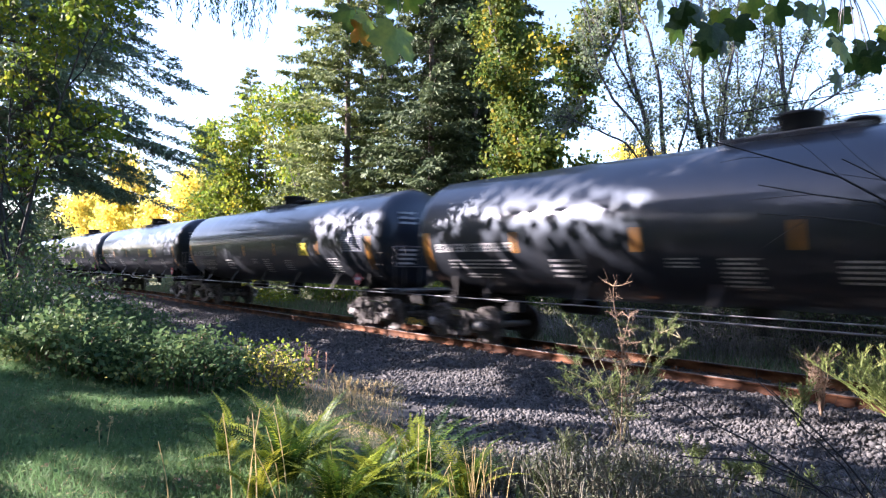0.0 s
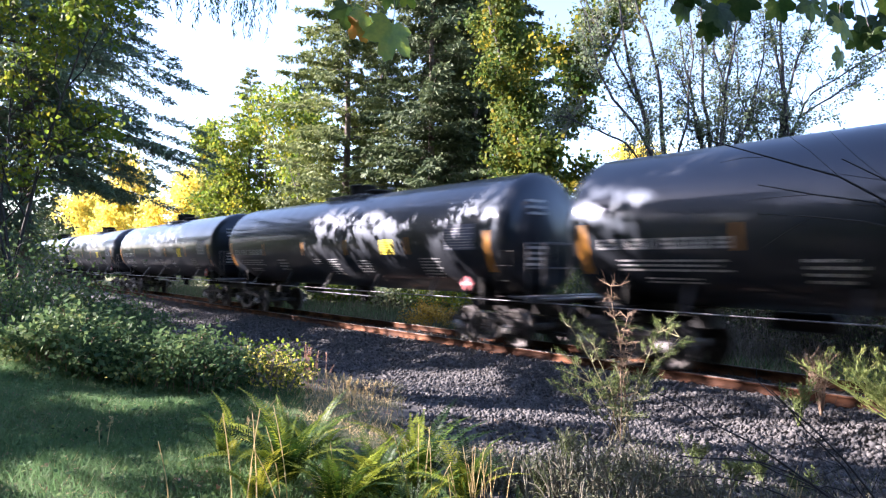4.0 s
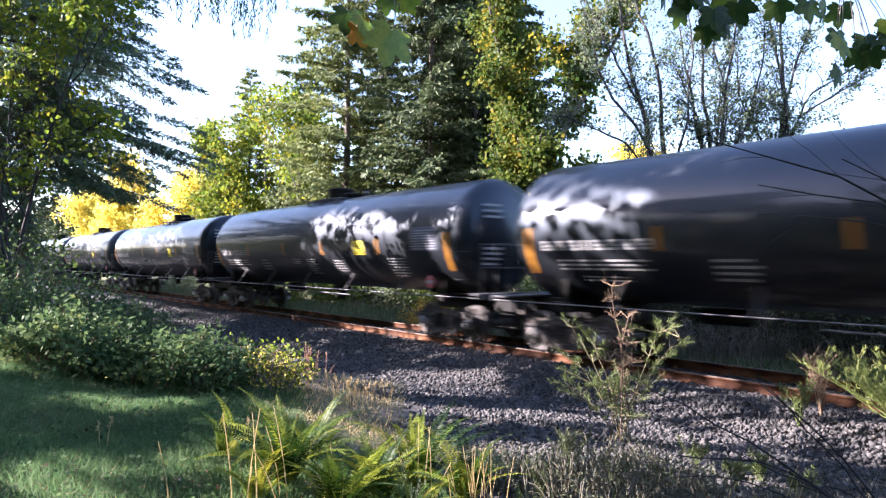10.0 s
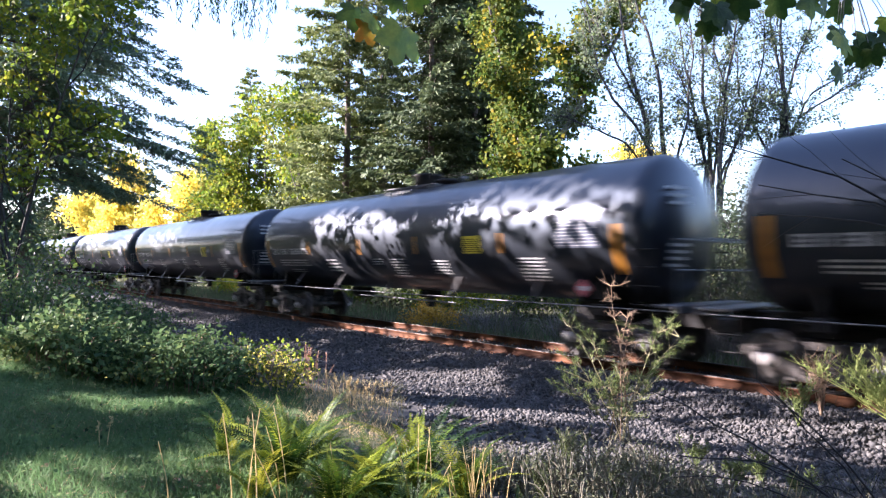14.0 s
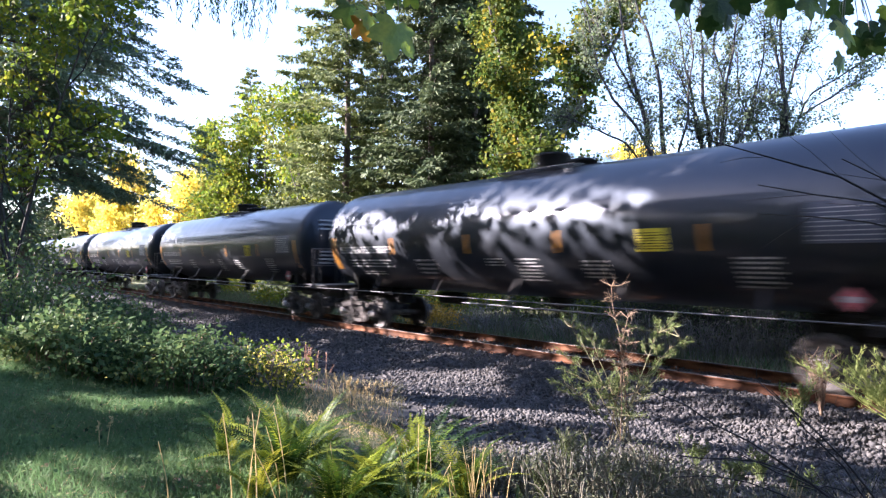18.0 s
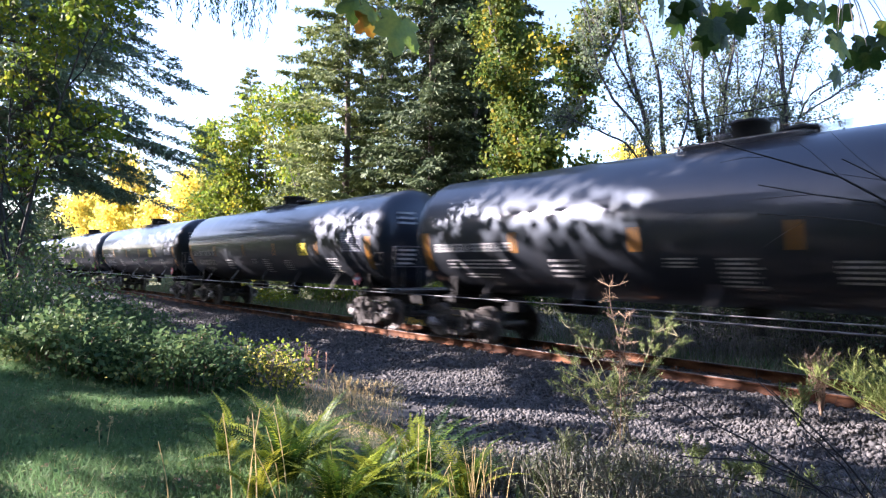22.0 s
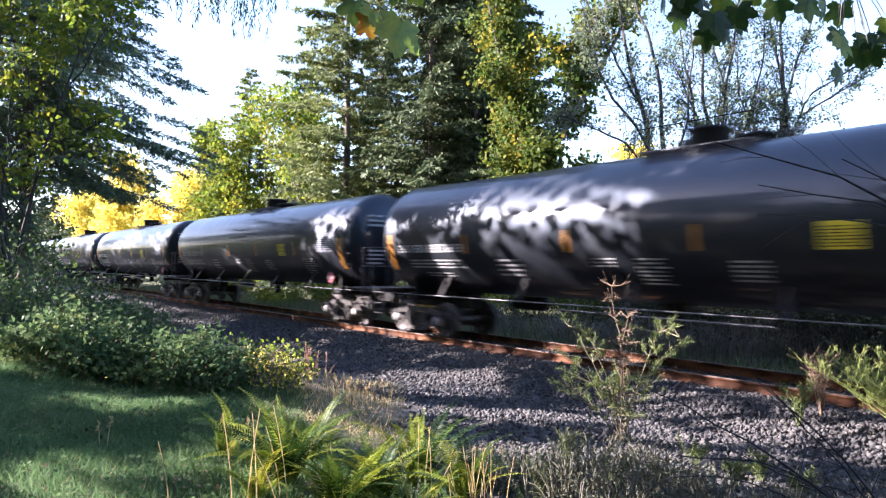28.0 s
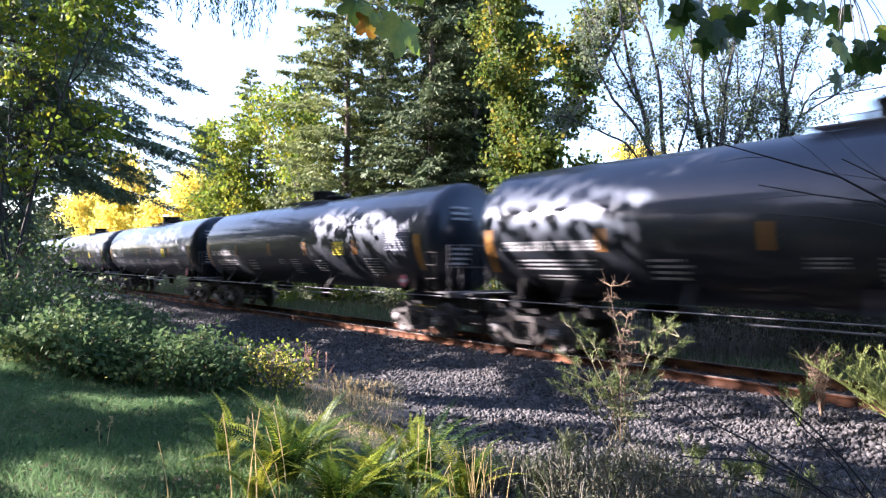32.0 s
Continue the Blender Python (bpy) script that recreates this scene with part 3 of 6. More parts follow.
def tank_car(fit_x=0.0):
    car = thing("tank_car", pose(0, 0, 0), "black railway tank car with amber reflectors and white stencils", "tank car", "tank cars of the train")
    R, head = TANK_R, 0.64
    prof = [(-7.87 - head * math.cos(a), R * math.sin(a)) for a in np.linspace(0, math.pi / 2, 14)]
    prof += [(x, R) for x in (-7.83, -7.6, -4, 0, 4, 7.6, 7.83)]
    prof += [(7.87 + head * math.cos(a), R * math.sin(a)) for a in np.linspace(math.pi / 2, 0, 14)]
    V, F = lathe(prof, 56)
    V[:, 2] += TANK_Z
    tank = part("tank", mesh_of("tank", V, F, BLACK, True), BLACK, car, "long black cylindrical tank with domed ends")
    # fittings on top
    top = TANK_Z + R
    V, F = lathe([(-0.12, 0.40), (0.0, 0.43), (0.30, 0.43), (0.32, 0.46), (0.37, 0.46), (0.385, 0.43), (0.40, 0.0)], 28, "z")
    part("fittings_housing", mesh_of("fittings_housing", V, F, BLACK_STEEL, True), BLACK_STEEL, car, "", pose(fit_x, 0, top))
    s = Soup()
    s.add(*lathe([(-0.1, 0.30), (0.12, 0.30), (0.12, 0.36), (0.17, 0.36), (0.20, 0.30), (0.215, 0.0)], 24, "z"))
    for k in range(6):
        a = k * math.pi / 3
        s.tube([(0.33 * math.cos(a), 0.33 * math.sin(a), 0.1), (0.33 * math.cos(a), 0.33 * math.sin(a), 0.21)], 0.02, 6)
    part("manway_cover", s.mesh("manway_cover", BLACK_STEEL), BLACK_STEEL, car, "", pose(fit_x + 0.92, 0, top - 0.04))
    for x, h in ((fit_x - 0.62, 0.26), (fit_x + 1.5, 0.2)):
        V, F = lathe([(-0.08, 0.06), (h * 0.5, 0.06), (h * 0.5, 0.09), (h, 0.09), (h + 0.02, 0.0)], 12, "z")
        part("relief_valve", mesh_of("relief_valve", V, F, RAIL_PIPE, True), RAIL_PIPE, car, "", pose(x, 0.1, top))
    for side in (-1, 1):
        bm = bmesh.new()
        for k in range(6):
            block(bm, (2.3, 0.035, 0.03), (fit_x, side * (0.42 + 0.07 * k), top - 0.04))
        for k in range(7):
            block(bm, (0.025, 0.40, 0.028), (fit_x - 1.1 + 0.36 * k, side * 0.595, top - 0.042))
        for k in (-1.0, 0.0, 1.0):
            block(bm, (0.05, 0.05, 0.3), (fit_x + k, side * 0.76, top - 0.2))
        part("top_walkway", bm, RAIL_PIPE, car)
        rails = [[(fit_x + x, side * 0.8, top - 0.1), (fit_x + x, side * 0.8, top + 0.42)] for x in (-1.15, 1.15)]
        rails += [[(fit_x - 1.15, side * 0.8, top + 0.42), (fit_x + 1.15, side * 0.8, top + 0.42)]]
        part("walkway_railing", pipe_mesh("walkway_railing", rails, 0.009, BLACK_STEEL, 5), BLACK_STEEL, car)
        ys = side * 1.5
        part("side_handrail", pipe_mesh("side_handrail", [[(-8.75, ys * 0.98, 1.16), (-6, ys, 1.16), (6, ys, 1.16), (8.75, ys * 0.98, 1.16)]], 0.013, RAIL_PIPE), RAIL_PIPE, car, "thin bright handrail along the tank")
        for x in (-5.6, -2.9, -0.1, 2.7, 5.4):
            bm = bmesh.new()
            vs = [bm.verts.new(p) for p in ((x - 0.10, side * 1.10, 1.66), (x + 0.02, side * 1.10, 1.66), (x + 0.09, side * 1.49, 1.14), (x - 0.01, side * 1.49, 1.14))]
            vs += [bm.verts.new((v.co.x, v.co.y - side * 0.02, v.co.z - 0.012)) for v in vs]
            for f in ((0, 1, 2, 3), (7, 6, 5, 4), (0, 4, 5, 1), (1, 5, 6, 2), (2, 6, 7, 3), (3, 7, 4, 0)):
                bm.faces.new([vs[k] for k in f])
            bmesh.ops.recalc_face_normals(bm, faces=bm.faces)
            part("handrail_bracket", bm, BLACK_STEEL, car)
        part("ladder", pipe_mesh("ladder", [[(x, side * 1.50, 0.55), (x, side * 1.52, 1.2), (x, side * 1.57, 2.3)] for x in (8.05, 8.45)] + [[(8.05, side * 1.53, z), (8.45, side * 1.53, z)] for z in (0.56, 0.9, 1.25, 1.6, 1.95, 2.28)], 0.015, BLACK_STEEL, 6), BLACK_STEEL, car)
        part("corner_steps", pipe_mesh("corner_steps", [[(-x, side * 1.50, 0.55), (-x, side * 1.50, 1.2)] for x in (8.1, 8.5)] + [[(-8.5, side * 1.50, z), (-8.1, side * 1.50, z)] for z in (0.56, 0.85)], 0.016, BLACK_STEEL, 6), BLACK_STEEL, car)
    # underframe
    for e in (-1, 1):
        part("stub_sill", blocks(((3.1, 0.42, 0.42), (e * 7.25, 0, 0.98)), ((1.6, 0.7, 0.5), (e * 6.9, 0, 1.25)), bevel=0.02), BLACK_STEEL, car)
        part("body_bolster", blocks(((0.35, 2.5, 0.22), (e * 7.05, 0, 1.08)), ((0.12, 2.2, 0.7), (e * 7.05, 0, 1.4)), bevel=0.015), BLACK_STEEL, car)
        part("coupler", blocks(((0.42, 0.16, 0.18), (e * 8.78, 0, 0.86)), ((0.16, 0.34, 0.28), (e * 8.95, e * 0.02, 0.86)), ((0.12, 0.1, 0.26), (e * 9.04, -e * 0.13, 0.86)), bevel=0.025), TRUCK, car, "rusty knuckle coupler")
        part("end_platform", blocks(((0.5, 2.95, 0.05), (e * 8.62, 0, 1.24)), ((0.06, 2.95, 0.14), (e * 8.86, 0, 1.2)), bevel=0.008), RAIL_PIPE, car, "grey grated end platform")
        ends = [[(e * 8.82, y, 1.25), (e * 8.82, y, 2.46)] for y in (-1.4, -0.5, 0.5, 1.4)] + [[(e * 8.82, -1.42, z), (e * 8.82, 1.42, z)] for z in (2.46, 1.9)]
        part("end_railing", pipe_mesh("end_railing", ends, 0.017, RAIL_PIPE, 6), RAIL_PIPE, car)
        part("air_hose", pipe_mesh("air_hose", [[(e * 8.7, 0.3, 0.8), (e * 8.9, 0.34, 0.62), (e * 9.02, 0.3, 0.5)]], 0.025, BLACK_STEEL), BLACK_STEEL, car)
        truck_parts(car, e * 7.05, e)
    part("outlet_valve", blocks(((0.5, 0.5, 0.25), (0.2, 0, 1.12)), ((0.22, 0.22, 0.4), (0.2, 0, 0.92)), bevel=0.03), BLACK_STEEL, car)
    part("brake_pipe", pipe_mesh("brake_pipe", [[(-2.0, -1.05, 1.0), (2.4, -1.05, 0.98)]], 0.02, RAIL_PIPE), RAIL_PIPE, car, "pale straight brake pipe under the tank")
    part("air_reservoir", mesh_of("air_reservoir", *(lambda VF: (VF[0] + np.array((-4.3, 0.55, 0.98)), VF[1]))(lathe([(-0.6, 0), (-0.58, 0.14), (-0.5, 0.18), (0.5, 0.18), (0.58, 0.14), (0.6, 0)], 16)), BLACK_STEEL, True), BLACK_STEEL, car)
    s = Soup()
    a = np.linspace(0, 2 * np.pi, 25)
    s.tube(np.column_stack([0 * a + 8.78, 0.9 + 0.27 * np.cos(a), 1.9 + 0.27 * np.sin(a)]), 0.016, 6)
    for k in range(4):
        s.tube([(8.78, 0.9, 1.9), (8.78, 0.9 + 0.27 * math.cos(k * 1.57), 1.9 + 0.27 * math.sin(k * 1.57))], 0.012, 5)
    part("hand_brake_wheel", s.mesh("hand_brake_wheel", BLACK_STEEL), BLACK_STEEL, car)
    # sheets and lettering on the near side
    for x in (-4.62, -1.5, 1.3, 4.5):
        part("reflector", mesh_of("reflector", *curved([(x - 0.05, x + 0.05, 2.24, 2.7)]), ORANGE), ORANGE, car, "upright amber reflector strip")
    for x in (-7.72, 7.62):
        part("end_reflector", mesh_of("end_reflector", *curved([(x - 0.08, x + 0.08, 1.8, 2.78)]), ORANGE), ORANGE, car, "tall amber reflector strip")
    panel = part("warning_panel", mesh_of("warning_panel", *curved([(3.26, 3.8, 2.24, 2.66)]), YELLOW), YELLOW, car, "yellow panel with small dark lettering")
    part("lettering", mesh_of("lettering", *curved(text_bars(3.3, 3.85, 2.28, 2.62, 7, 3, 0.4), 0.007), BLACK_STEEL), BLACK_STEEL, panel)["kind"] = "stuff"
    part("data_panel", mesh_of("data_panel", *curved([(6.15, 7.2, 2.33, 2.96)]), BLUE_PANEL), BLUE_PANEL, car, "dull blue-grey data panel")
    part("data_lettering", mesh_of("data_lettering", *curved(text_bars(6.2, 7.2, 2.37, 2.92, 8, 8, 0.25), 0.007), WHITE_PAINT), WHITE_PAINT, car)["kind"] = "stuff"
    for k, x in enumerate(np.arange(-7.3, -4.9, 0.33)):
        w = (0.17, 0.12, 0.20, 0.08, 0.18)[k % 5]
        part("painted_mark", mesh_of("painted_mark", *curved([(x, x + 0.05, 2.28, 2.48), (x + 0.05, x + w, 2.44, 2.48), (x + 0.05, x + w * 0.9, 2.36, 2.395), (x + 0.05, x + w, 2.28, 2.32), (x + w, x + w + 0.045, 2.28, 2.48)]), WHITE_PAINT), WHITE_PAINT, car)
    for x0, x1, z0, z1, n, sd in ((-6.9, -4.7, 1.88, 2.14, 3, 1), (-6.4, -5.2, 1.66, 1.8, 2, 9), (-3.6, -2.7, 1.72, 2.16, 4, 2), (0.1, 0.75, 1.62, 2.16, 7, 4), (1.9, 2.6, 1.72, 2.12, 5, 5), (5.0, 5.8, 1.62, 2.18, 7, 6), (-0.9, -0.4, 1.95, 2.16, 3, 7)):
        part("stencil", mesh_of("stencil", *curved(text_bars(x0, x1, z0, z1, n, sd, 0.45)), WHITE_PAINT), WHITE_PAINT, car, "rows of small white stencilling")["kind"] = "stuff"
    q = [(-0.19, 0), (0, -0.19), (0.19, 0), (0, 0.19)]
    bm = bmesh.new()
    vs = [bm.verts.new((6.65 + a, -1.24, 1.50 + b)) for a, b in q] + [bm.verts.new((6.65 + a, -1.21, 1.50 + b)) for a, b in q]
    for f in ((0, 1, 2, 3), (7, 6, 5, 4), (0, 4, 5, 1), (1, 5, 6, 2), (2, 6, 7, 3), (3, 7, 4, 0)):
        bm.faces.new([vs[k] for k in f])
    bmesh.ops.recalc_face_normals(bm, faces=bm.faces)
    placard = part("hazard_placard", bm, RED, car, "red diamond placard with a white band")
    part("placard_band", blocks(((0.24, 0.006, 0.09), (6.65, -1.244, 1.50))), WHITE_PAINT, placard)
    part("placard_holder", blocks(((0.05, 0.25, 0.3), (6.65, -1.1, 1.38)), ((0.3, 0.02, 0.3), (6.65, -1.2, 1.48))), BLACK_STEEL, car)
    # lettering on the end that faces back down the line
    s = Soup()
    for k, z in enumerate((3.45, 3.3, 3.15, 2.35, 2.22, 2.09, 1.96)):
        x = 7.87 + head * math.sqrt(max(0, 1 - ((z - TANK_Z) ** 2 + 0.36) / R ** 2)) + 0.012
        s.add(np.array([(x, -0.95, z), (x + 0.03, -0.35, z), (x + 0.03, -0.35, z + 0.06), (x, -0.95, z + 0.06)]), np.array([[0, 1, 2, 3]]))
    part("end_lettering", s.mesh("end_lettering", WHITE_PAINT), WHITE_PAINT, car)["kind"] = "stuff"
    return car


CARS = []


def train():
    usual, other = tank_car(), tank_car(0.85)
    for i in range(49):
        # the leading cars come first; the last stands far down the line at the start
        s0 = START + PITCH * (i - 6) + (0.78 if i > 32 else 0.0)
        kind = other if i in (6, 16, 28, 39, 45) else usual
        ob = kind if i in (0, 6) else copy_thing(kind, pose(s0, 0, 0))
        CARS.append((ob, s0))


train()


# ---- plants ----
def limb_tree(seed, height, stems=1, radius=0.16, lean=0.25, levels=3, splits=(7, 5, 4), reach=0.42, first=0.25, droop=0.0, sides=7):
    """Wood of a broad-leaved tree, and the places along its outer twigs where leaves sit."""
    rng = np.random.default_rng(seed)
    wood, spots, dirs = Soup(), [], []

    def grow(p, d, length, r, level):
        n = 7 if level == 0 else 5
        path, dd = [p], d / np.linalg.norm(d)
        for k in range(n - 1):
            dd = dd + rng.normal(size=3) * (0.10 + 0.05 * level) + np.array([0, 0, 0.05 - droop * level])
            dd /= np.linalg.norm(dd)
            path.append(path[-1] + dd * length / (n - 1))
        path = np.array(path)
        tip = 0.28 if level < levels else 0.15
        wood.tube(path, np.linspace(r, r * tip, n), max(3, sides - 2 * level))
        if level >= levels - 1:
            for k in range(2 if level < levels else 1, n):
                spots.append(path[k])
                dirs.append(dd)
        if level == levels:
            return
        for k in range(splits[min(level, len(splits) - 1)]):
            u = first + (1 - first) * (k + rng.random()) / splits[min(level, len(splits) - 1)] if level == 0 else 0.2 + 0.8 * rng.random()
            q = np.array([np.interp(u * (n - 1), np.arange(n), path[:, c]) for c in range(3)])
            side = rng.normal(size=3)
            side -= dd * (side @ dd)
            side /= np.linalg.norm(side) + 1e-9
            turn = rng.uniform(0.5, 0.95)
            nd = dd * (1 - 0.5 * turn) + side * turn + np.array([0, 0, 0.22 - droop])
            grow(q, nd, length * reach * rng.uniform(0.7, 1.25) * (1.15 - 0.5 * u if level == 0 else 1), r * (1 - 0.72 * u) * 0.6 + 0.004, level + 1)

    for s in range(stems):
        a = rng.uniform(0, 2 * np.pi)
        tilt = lean * (0.4 + rng.random()) if stems > 1 else lean * 0.3
        off = np.array([math.cos(a), math.sin(a), 0]) * (0.25 if stems > 1 else 0) * rng.random()
        grow(off - np.array([0, 0, 0.15]), np.array([math.cos(a) * tilt, math.sin(a) * tilt, 1.0]), height * rng.uniform(0.8, 1.0), radius * rng.uniform(0.75, 1.0), 0)
    spots, dirs = np.array(spots), np.array(dirs)
    return wood, spots, dirs


def leaves(seed, spots, per, spread, size, flat=0.6, home=None):
    rng = np.random.default_rng(seed)
    P = np.repeat(spots, per, 0)
    P = P + rng.normal(size=P.shape) * spread * np.array([1, 1, 0.75])
    if home is not None:
        P = P[~in_gap(P + np.array(home), 0.2)]
    n = len(P)
    s = Soup()
    N = unit(rng, n) + np.array([0, 0, flat])
    D = unit(rng, n) - np.array([0, 0, 0.35])
    L = size * rng.uniform(0.6, 1.3, n)
    s.kites(P, D, N, L, L * rng.uniform(0.65, 0.95, n), rng.uniform(-0.15, 0.2, n)[:, None])
    return s


def broadleaf(name, at, label, leaf_mat, seed, height, per=6, spread=0.3, size=0.16, wood_mat=None, turn=0, clear=False, group="", **kw):
    x, y = at
    t = thing(name, pose(x, y, float(ground_z(x, y)), 0, 0, turn), label, "tree", group)
    wood, sp, _ = limb_tree(seed, height, **kw)
    part("trunk", wood.mesh("trunk", wood_mat or MAPLE_BARK, True), wood_mat or MAPLE_BARK, t)
    part("crown", leaves(seed + 1, sp, per, spread, size, home=(x, y, float(ground_z(x, y))) if clear else None).mesh("crown", leaf_mat), leaf_mat, t)
    return t


def conifer_meshes(seed, height, reach, radius, low, mat, step=0.42, per=6, spray=0.34, droop=0.35, dense=1.0, bark=None, home=None, shape=0.34, plain=False):
    """A fir: a straight tapered trunk and a crown of drooping boughs with hanging sprays."""
    rng = np.random.default_rng(seed)
    wood, crown = Soup(), Soup()
    zs = np.linspace(-0.2, height, 12)
    wood.tube(np.column_stack([0.04 * np.sin(zs * 0.7), 0.04 * np.cos(zs * 0.5), zs]), np.interp(zs, [-0.2, 0.5, height], [radius * 1.25, radius, 0.02]), 10)
    z = low
    P, D, N, L = [], [], [], []
    while z < height - 0.2:
        u = (z - low) / (height - low)
        length0 = reach * (1 - u) ** 0.75 * (0.55 + 0.45 * min(1, u * 6 + 0.3)) + 0.15
        for k in range(per):
            a = rng.uniform(0, 2 * np.pi)
            length = length0 * rng.uniform(0.6, 1.15)
            n = 4 if plain else 8
            r = np.linspace(0, 1, n)
            rise = 0.15 + 0.5 * u
            zz = z + length * (rise * r - (droop + rise * 0.6) * r ** 2 + 0.16 * r ** 3)
            bend = rng.normal() * 0.12
            path = np.column_stack([np.cos(a + bend * r) * length * r, np.sin(a + bend * r) * length * r, zz])
            if home is not None and in_gap(path[2:] + np.array(home), 0.2).mean() > 0.2:
                continue
            wood.tube(path, np.linspace(0.008 + 0.006 * length, 0.003, n), 3 if plain else 4)
            m = max(4, int(length * 9 * dense))
            rr = rng.uniform(0.12, 1.0, m) ** 0.8
            base = np.column_stack([np.interp(rr, r, path[:, c]) for c in range(3)])
            out = np.array([math.cos(a), math.sin(a), 0])
            side = np.array([-math.sin(a), math.cos(a), 0])
            sgn = rng.choice([-1, 1], m)[:, None]
            width = np.minimum(0.5, 0.25 * length * (1.15 - rr))[:, None] + 0.05
            for w in (0.15, 0.55, 0.95):
                q = base + side * sgn * width * w * rng.uniform(0.6, 1.2, (m, 1)) + out * 0.12 * w - np.array([0, 0, 1.0]) * (0.10 * w + (rng.random((m, 1)) - 0.25) * 0.16)
                P.append(q)
                D.append(out * 0.6 + side * sgn * 0.6 + np.array([0, 0, -0.4]) + rng.normal(size=(m, 3)) * 0.45)
                N.append(out * 0.55 + np.array([0, 0, 0.5]) + rng.normal(size=(m, 3)) * 0.5)
                L.append(spray * rng.uniform(0.55, 1.2, m))
        z += step * rng.uniform(0.7, 1.3)
    P, D, N, L = (np.concatenate(v) for v in (P, D, N, L))
    if home is not None:
        keep = ~in_gap(P + D * L[:, None] * 0.4 + np.array(home), 0.3)
        P, D, N, L = P[keep], D[keep], N[keep], L[keep]
    crown.kites(P, D, N, L, L * shape, 0.1)
    bark = bark or BARK
    return wood.mesh("trunk", bark, True), crown.mesh("crown", mat), bark, mat


def conifer(at, meshes, label, turn=0, scale=1.0, group="firs behind the track"):
    x, y = at
    wood, crown, bark, mat = meshes
    t = thing("fir_tree", pose(x, y, float(ground_z(x, y)) - 0.05, 0, 0, turn), label, "tree", group)
    t.scale = (scale, scale, scale)
    part("trunk", wood, bark, t)
    part("crown", crown, mat, t)
    return t


def bush(name, at, label, category, mat, seed, width, depth, height, count, size, wood_mat=None, stems=40, lift=0.0, group="", kind="", slim=0.68):
    """A mound of arching stems clothed in leaves, uneven at its outline."""
    rng = np.random.default_rng(seed)
    x, y = at
    t = thing(name, pose(x, y, 0), label, category, group, kind)
    wood, pts = Soup(), []
    for k in range(stems):
        a, r = rng.uniform(0, 2 * np.pi), rng.random() ** 0.6
        bx, by = 0.75 * r * math.cos(a) * width / 2, 0.75 * r * math.sin(a) * depth / 2
        bz = float(ground_z(x + bx, y + by))
        top = height * (1 - 0.5 * r ** 2) * rng.uniform(0.55, 1.15)
        out = rng.uniform(0.1, 0.6) * height
        a2 = a + rng.normal() * 0.8
        s = np.linspace(0, 1, 7)
        path = np.column_stack([bx + math.cos(a2) * out * s ** 1.6, by + math.sin(a2) * out * s ** 1.6, bz - 0.03 + top * (1.5 * s - 0.55 * s ** 3)])
        wood.tube(path, np.linspace(0.011, 0.003, 7), 4)
        pts.append(path[2:])
    part("stem_tangle", wood.mesh("stem_tangle", wood_mat or TWIG), wood_mat or TWIG, t)["kind"] = "stuff"
    pts = np.concatenate(pts)
    P = pts[rng.integers(0, len(pts), count)] + rng.normal(size=(count, 3)) * np.array([0.16, 0.16, 0.10]) * max(0.6, height)
    gz = ground_z(P[:, 0] + x, P[:, 1] + y)
    P[:, 2] = np.maximum(P[:, 2], gz + 0.04 + 0.1 * rng.random(count)) + lift
    s = Soup()
    L = size * rng.uniform(0.55, 1.3, count)
    s.kites(P, unit(rng, count) - np.array([0, 0, 0.2]), unit(rng, count) + np.array([0, 0, 0.9]), L, L * slim, rng.uniform(-0.1, 0.25, count)[:, None])
    part("foliage", s.mesh("foliage", mat), mat, t)["kind"] = "stuff"
    return t


def blades(name, label, category, mat, seed, xy, height, width, tilt=0.35):
    rng = np.random.default_rng(seed)
    n = len(xy)
    P = np.column_stack([xy, ground_z(xy[:, 0], xy[:, 1]) - 0.01])
    D = np.column_stack([rng.normal(size=(n, 2)) * tilt, np.ones(n)])
    N = np.column_stack([rng.normal(size=(n, 2)), np.zeros(n)])
    s = Soup()
    h = height * rng.uniform(0.4, 1.25, n)
    s.kites(P, D, N, h, width * rng.uniform(0.6, 1.3, n))
    return tagged(new(name, s.mesh(name, mat)), label, category, kind="stuff")


def sheet_of(rng, n, near, far, left, right):
    """Plan places spread over a wedge of the view between two distances and two bearings."""
    d = np.sqrt(rng.uniform(near ** 2, far ** 2, n))
    b = rng.uniform(left, right, n)
    f, r = np.array([-math.sin(TURN), math.cos(TURN)]), np.array([math.cos(TURN), math.sin(TURN)])
    return np.array([EYE.x, EYE.y]) + f * d[:, None] + r * (b * d)[:, None]


# far side of the track: firs
BIG_FIR = conifer_meshes(21, 27, 6.6, 0.30, 1.2, FIR, step=0.72, per=6, spray=0.32, dense=3.2, droop=0.20, shape=0.36)
PLAIN_FIR = conifer_meshes(29, 25, 5.6, 0.28, 0.6, FIR_DARK, step=0.85, per=6, spray=1.1, dense=0.42, plain=True)
DARK_FIR = conifer_meshes(22, 27, 5.6, 0.28, 0.8, FIR_DARK, step=0.6, per=7, spray=0.34, dense=2.7, droop=0.24, shape=0.36)
conifer(spot(-0.155, 41), BIG_FIR, "tall green Douglas fir with drooping boughs behind the track")
conifer(spot(-0.02, 37), DARK_FIR, "tall dark fir standing dense behind the track", 70)
conifer(spot(0.05, 40), DARK_FIR, "tall dark fir standing dense behind the track", 200, 1.05)
conifer(spot(0.085, 43), DARK_FIR, "tall dark fir standing dense behind the track", 120, 1.1)
conifer(spot(0.015, 44), DARK_FIR, "tall dark fir standing dense behind the track", 250, 1.1)
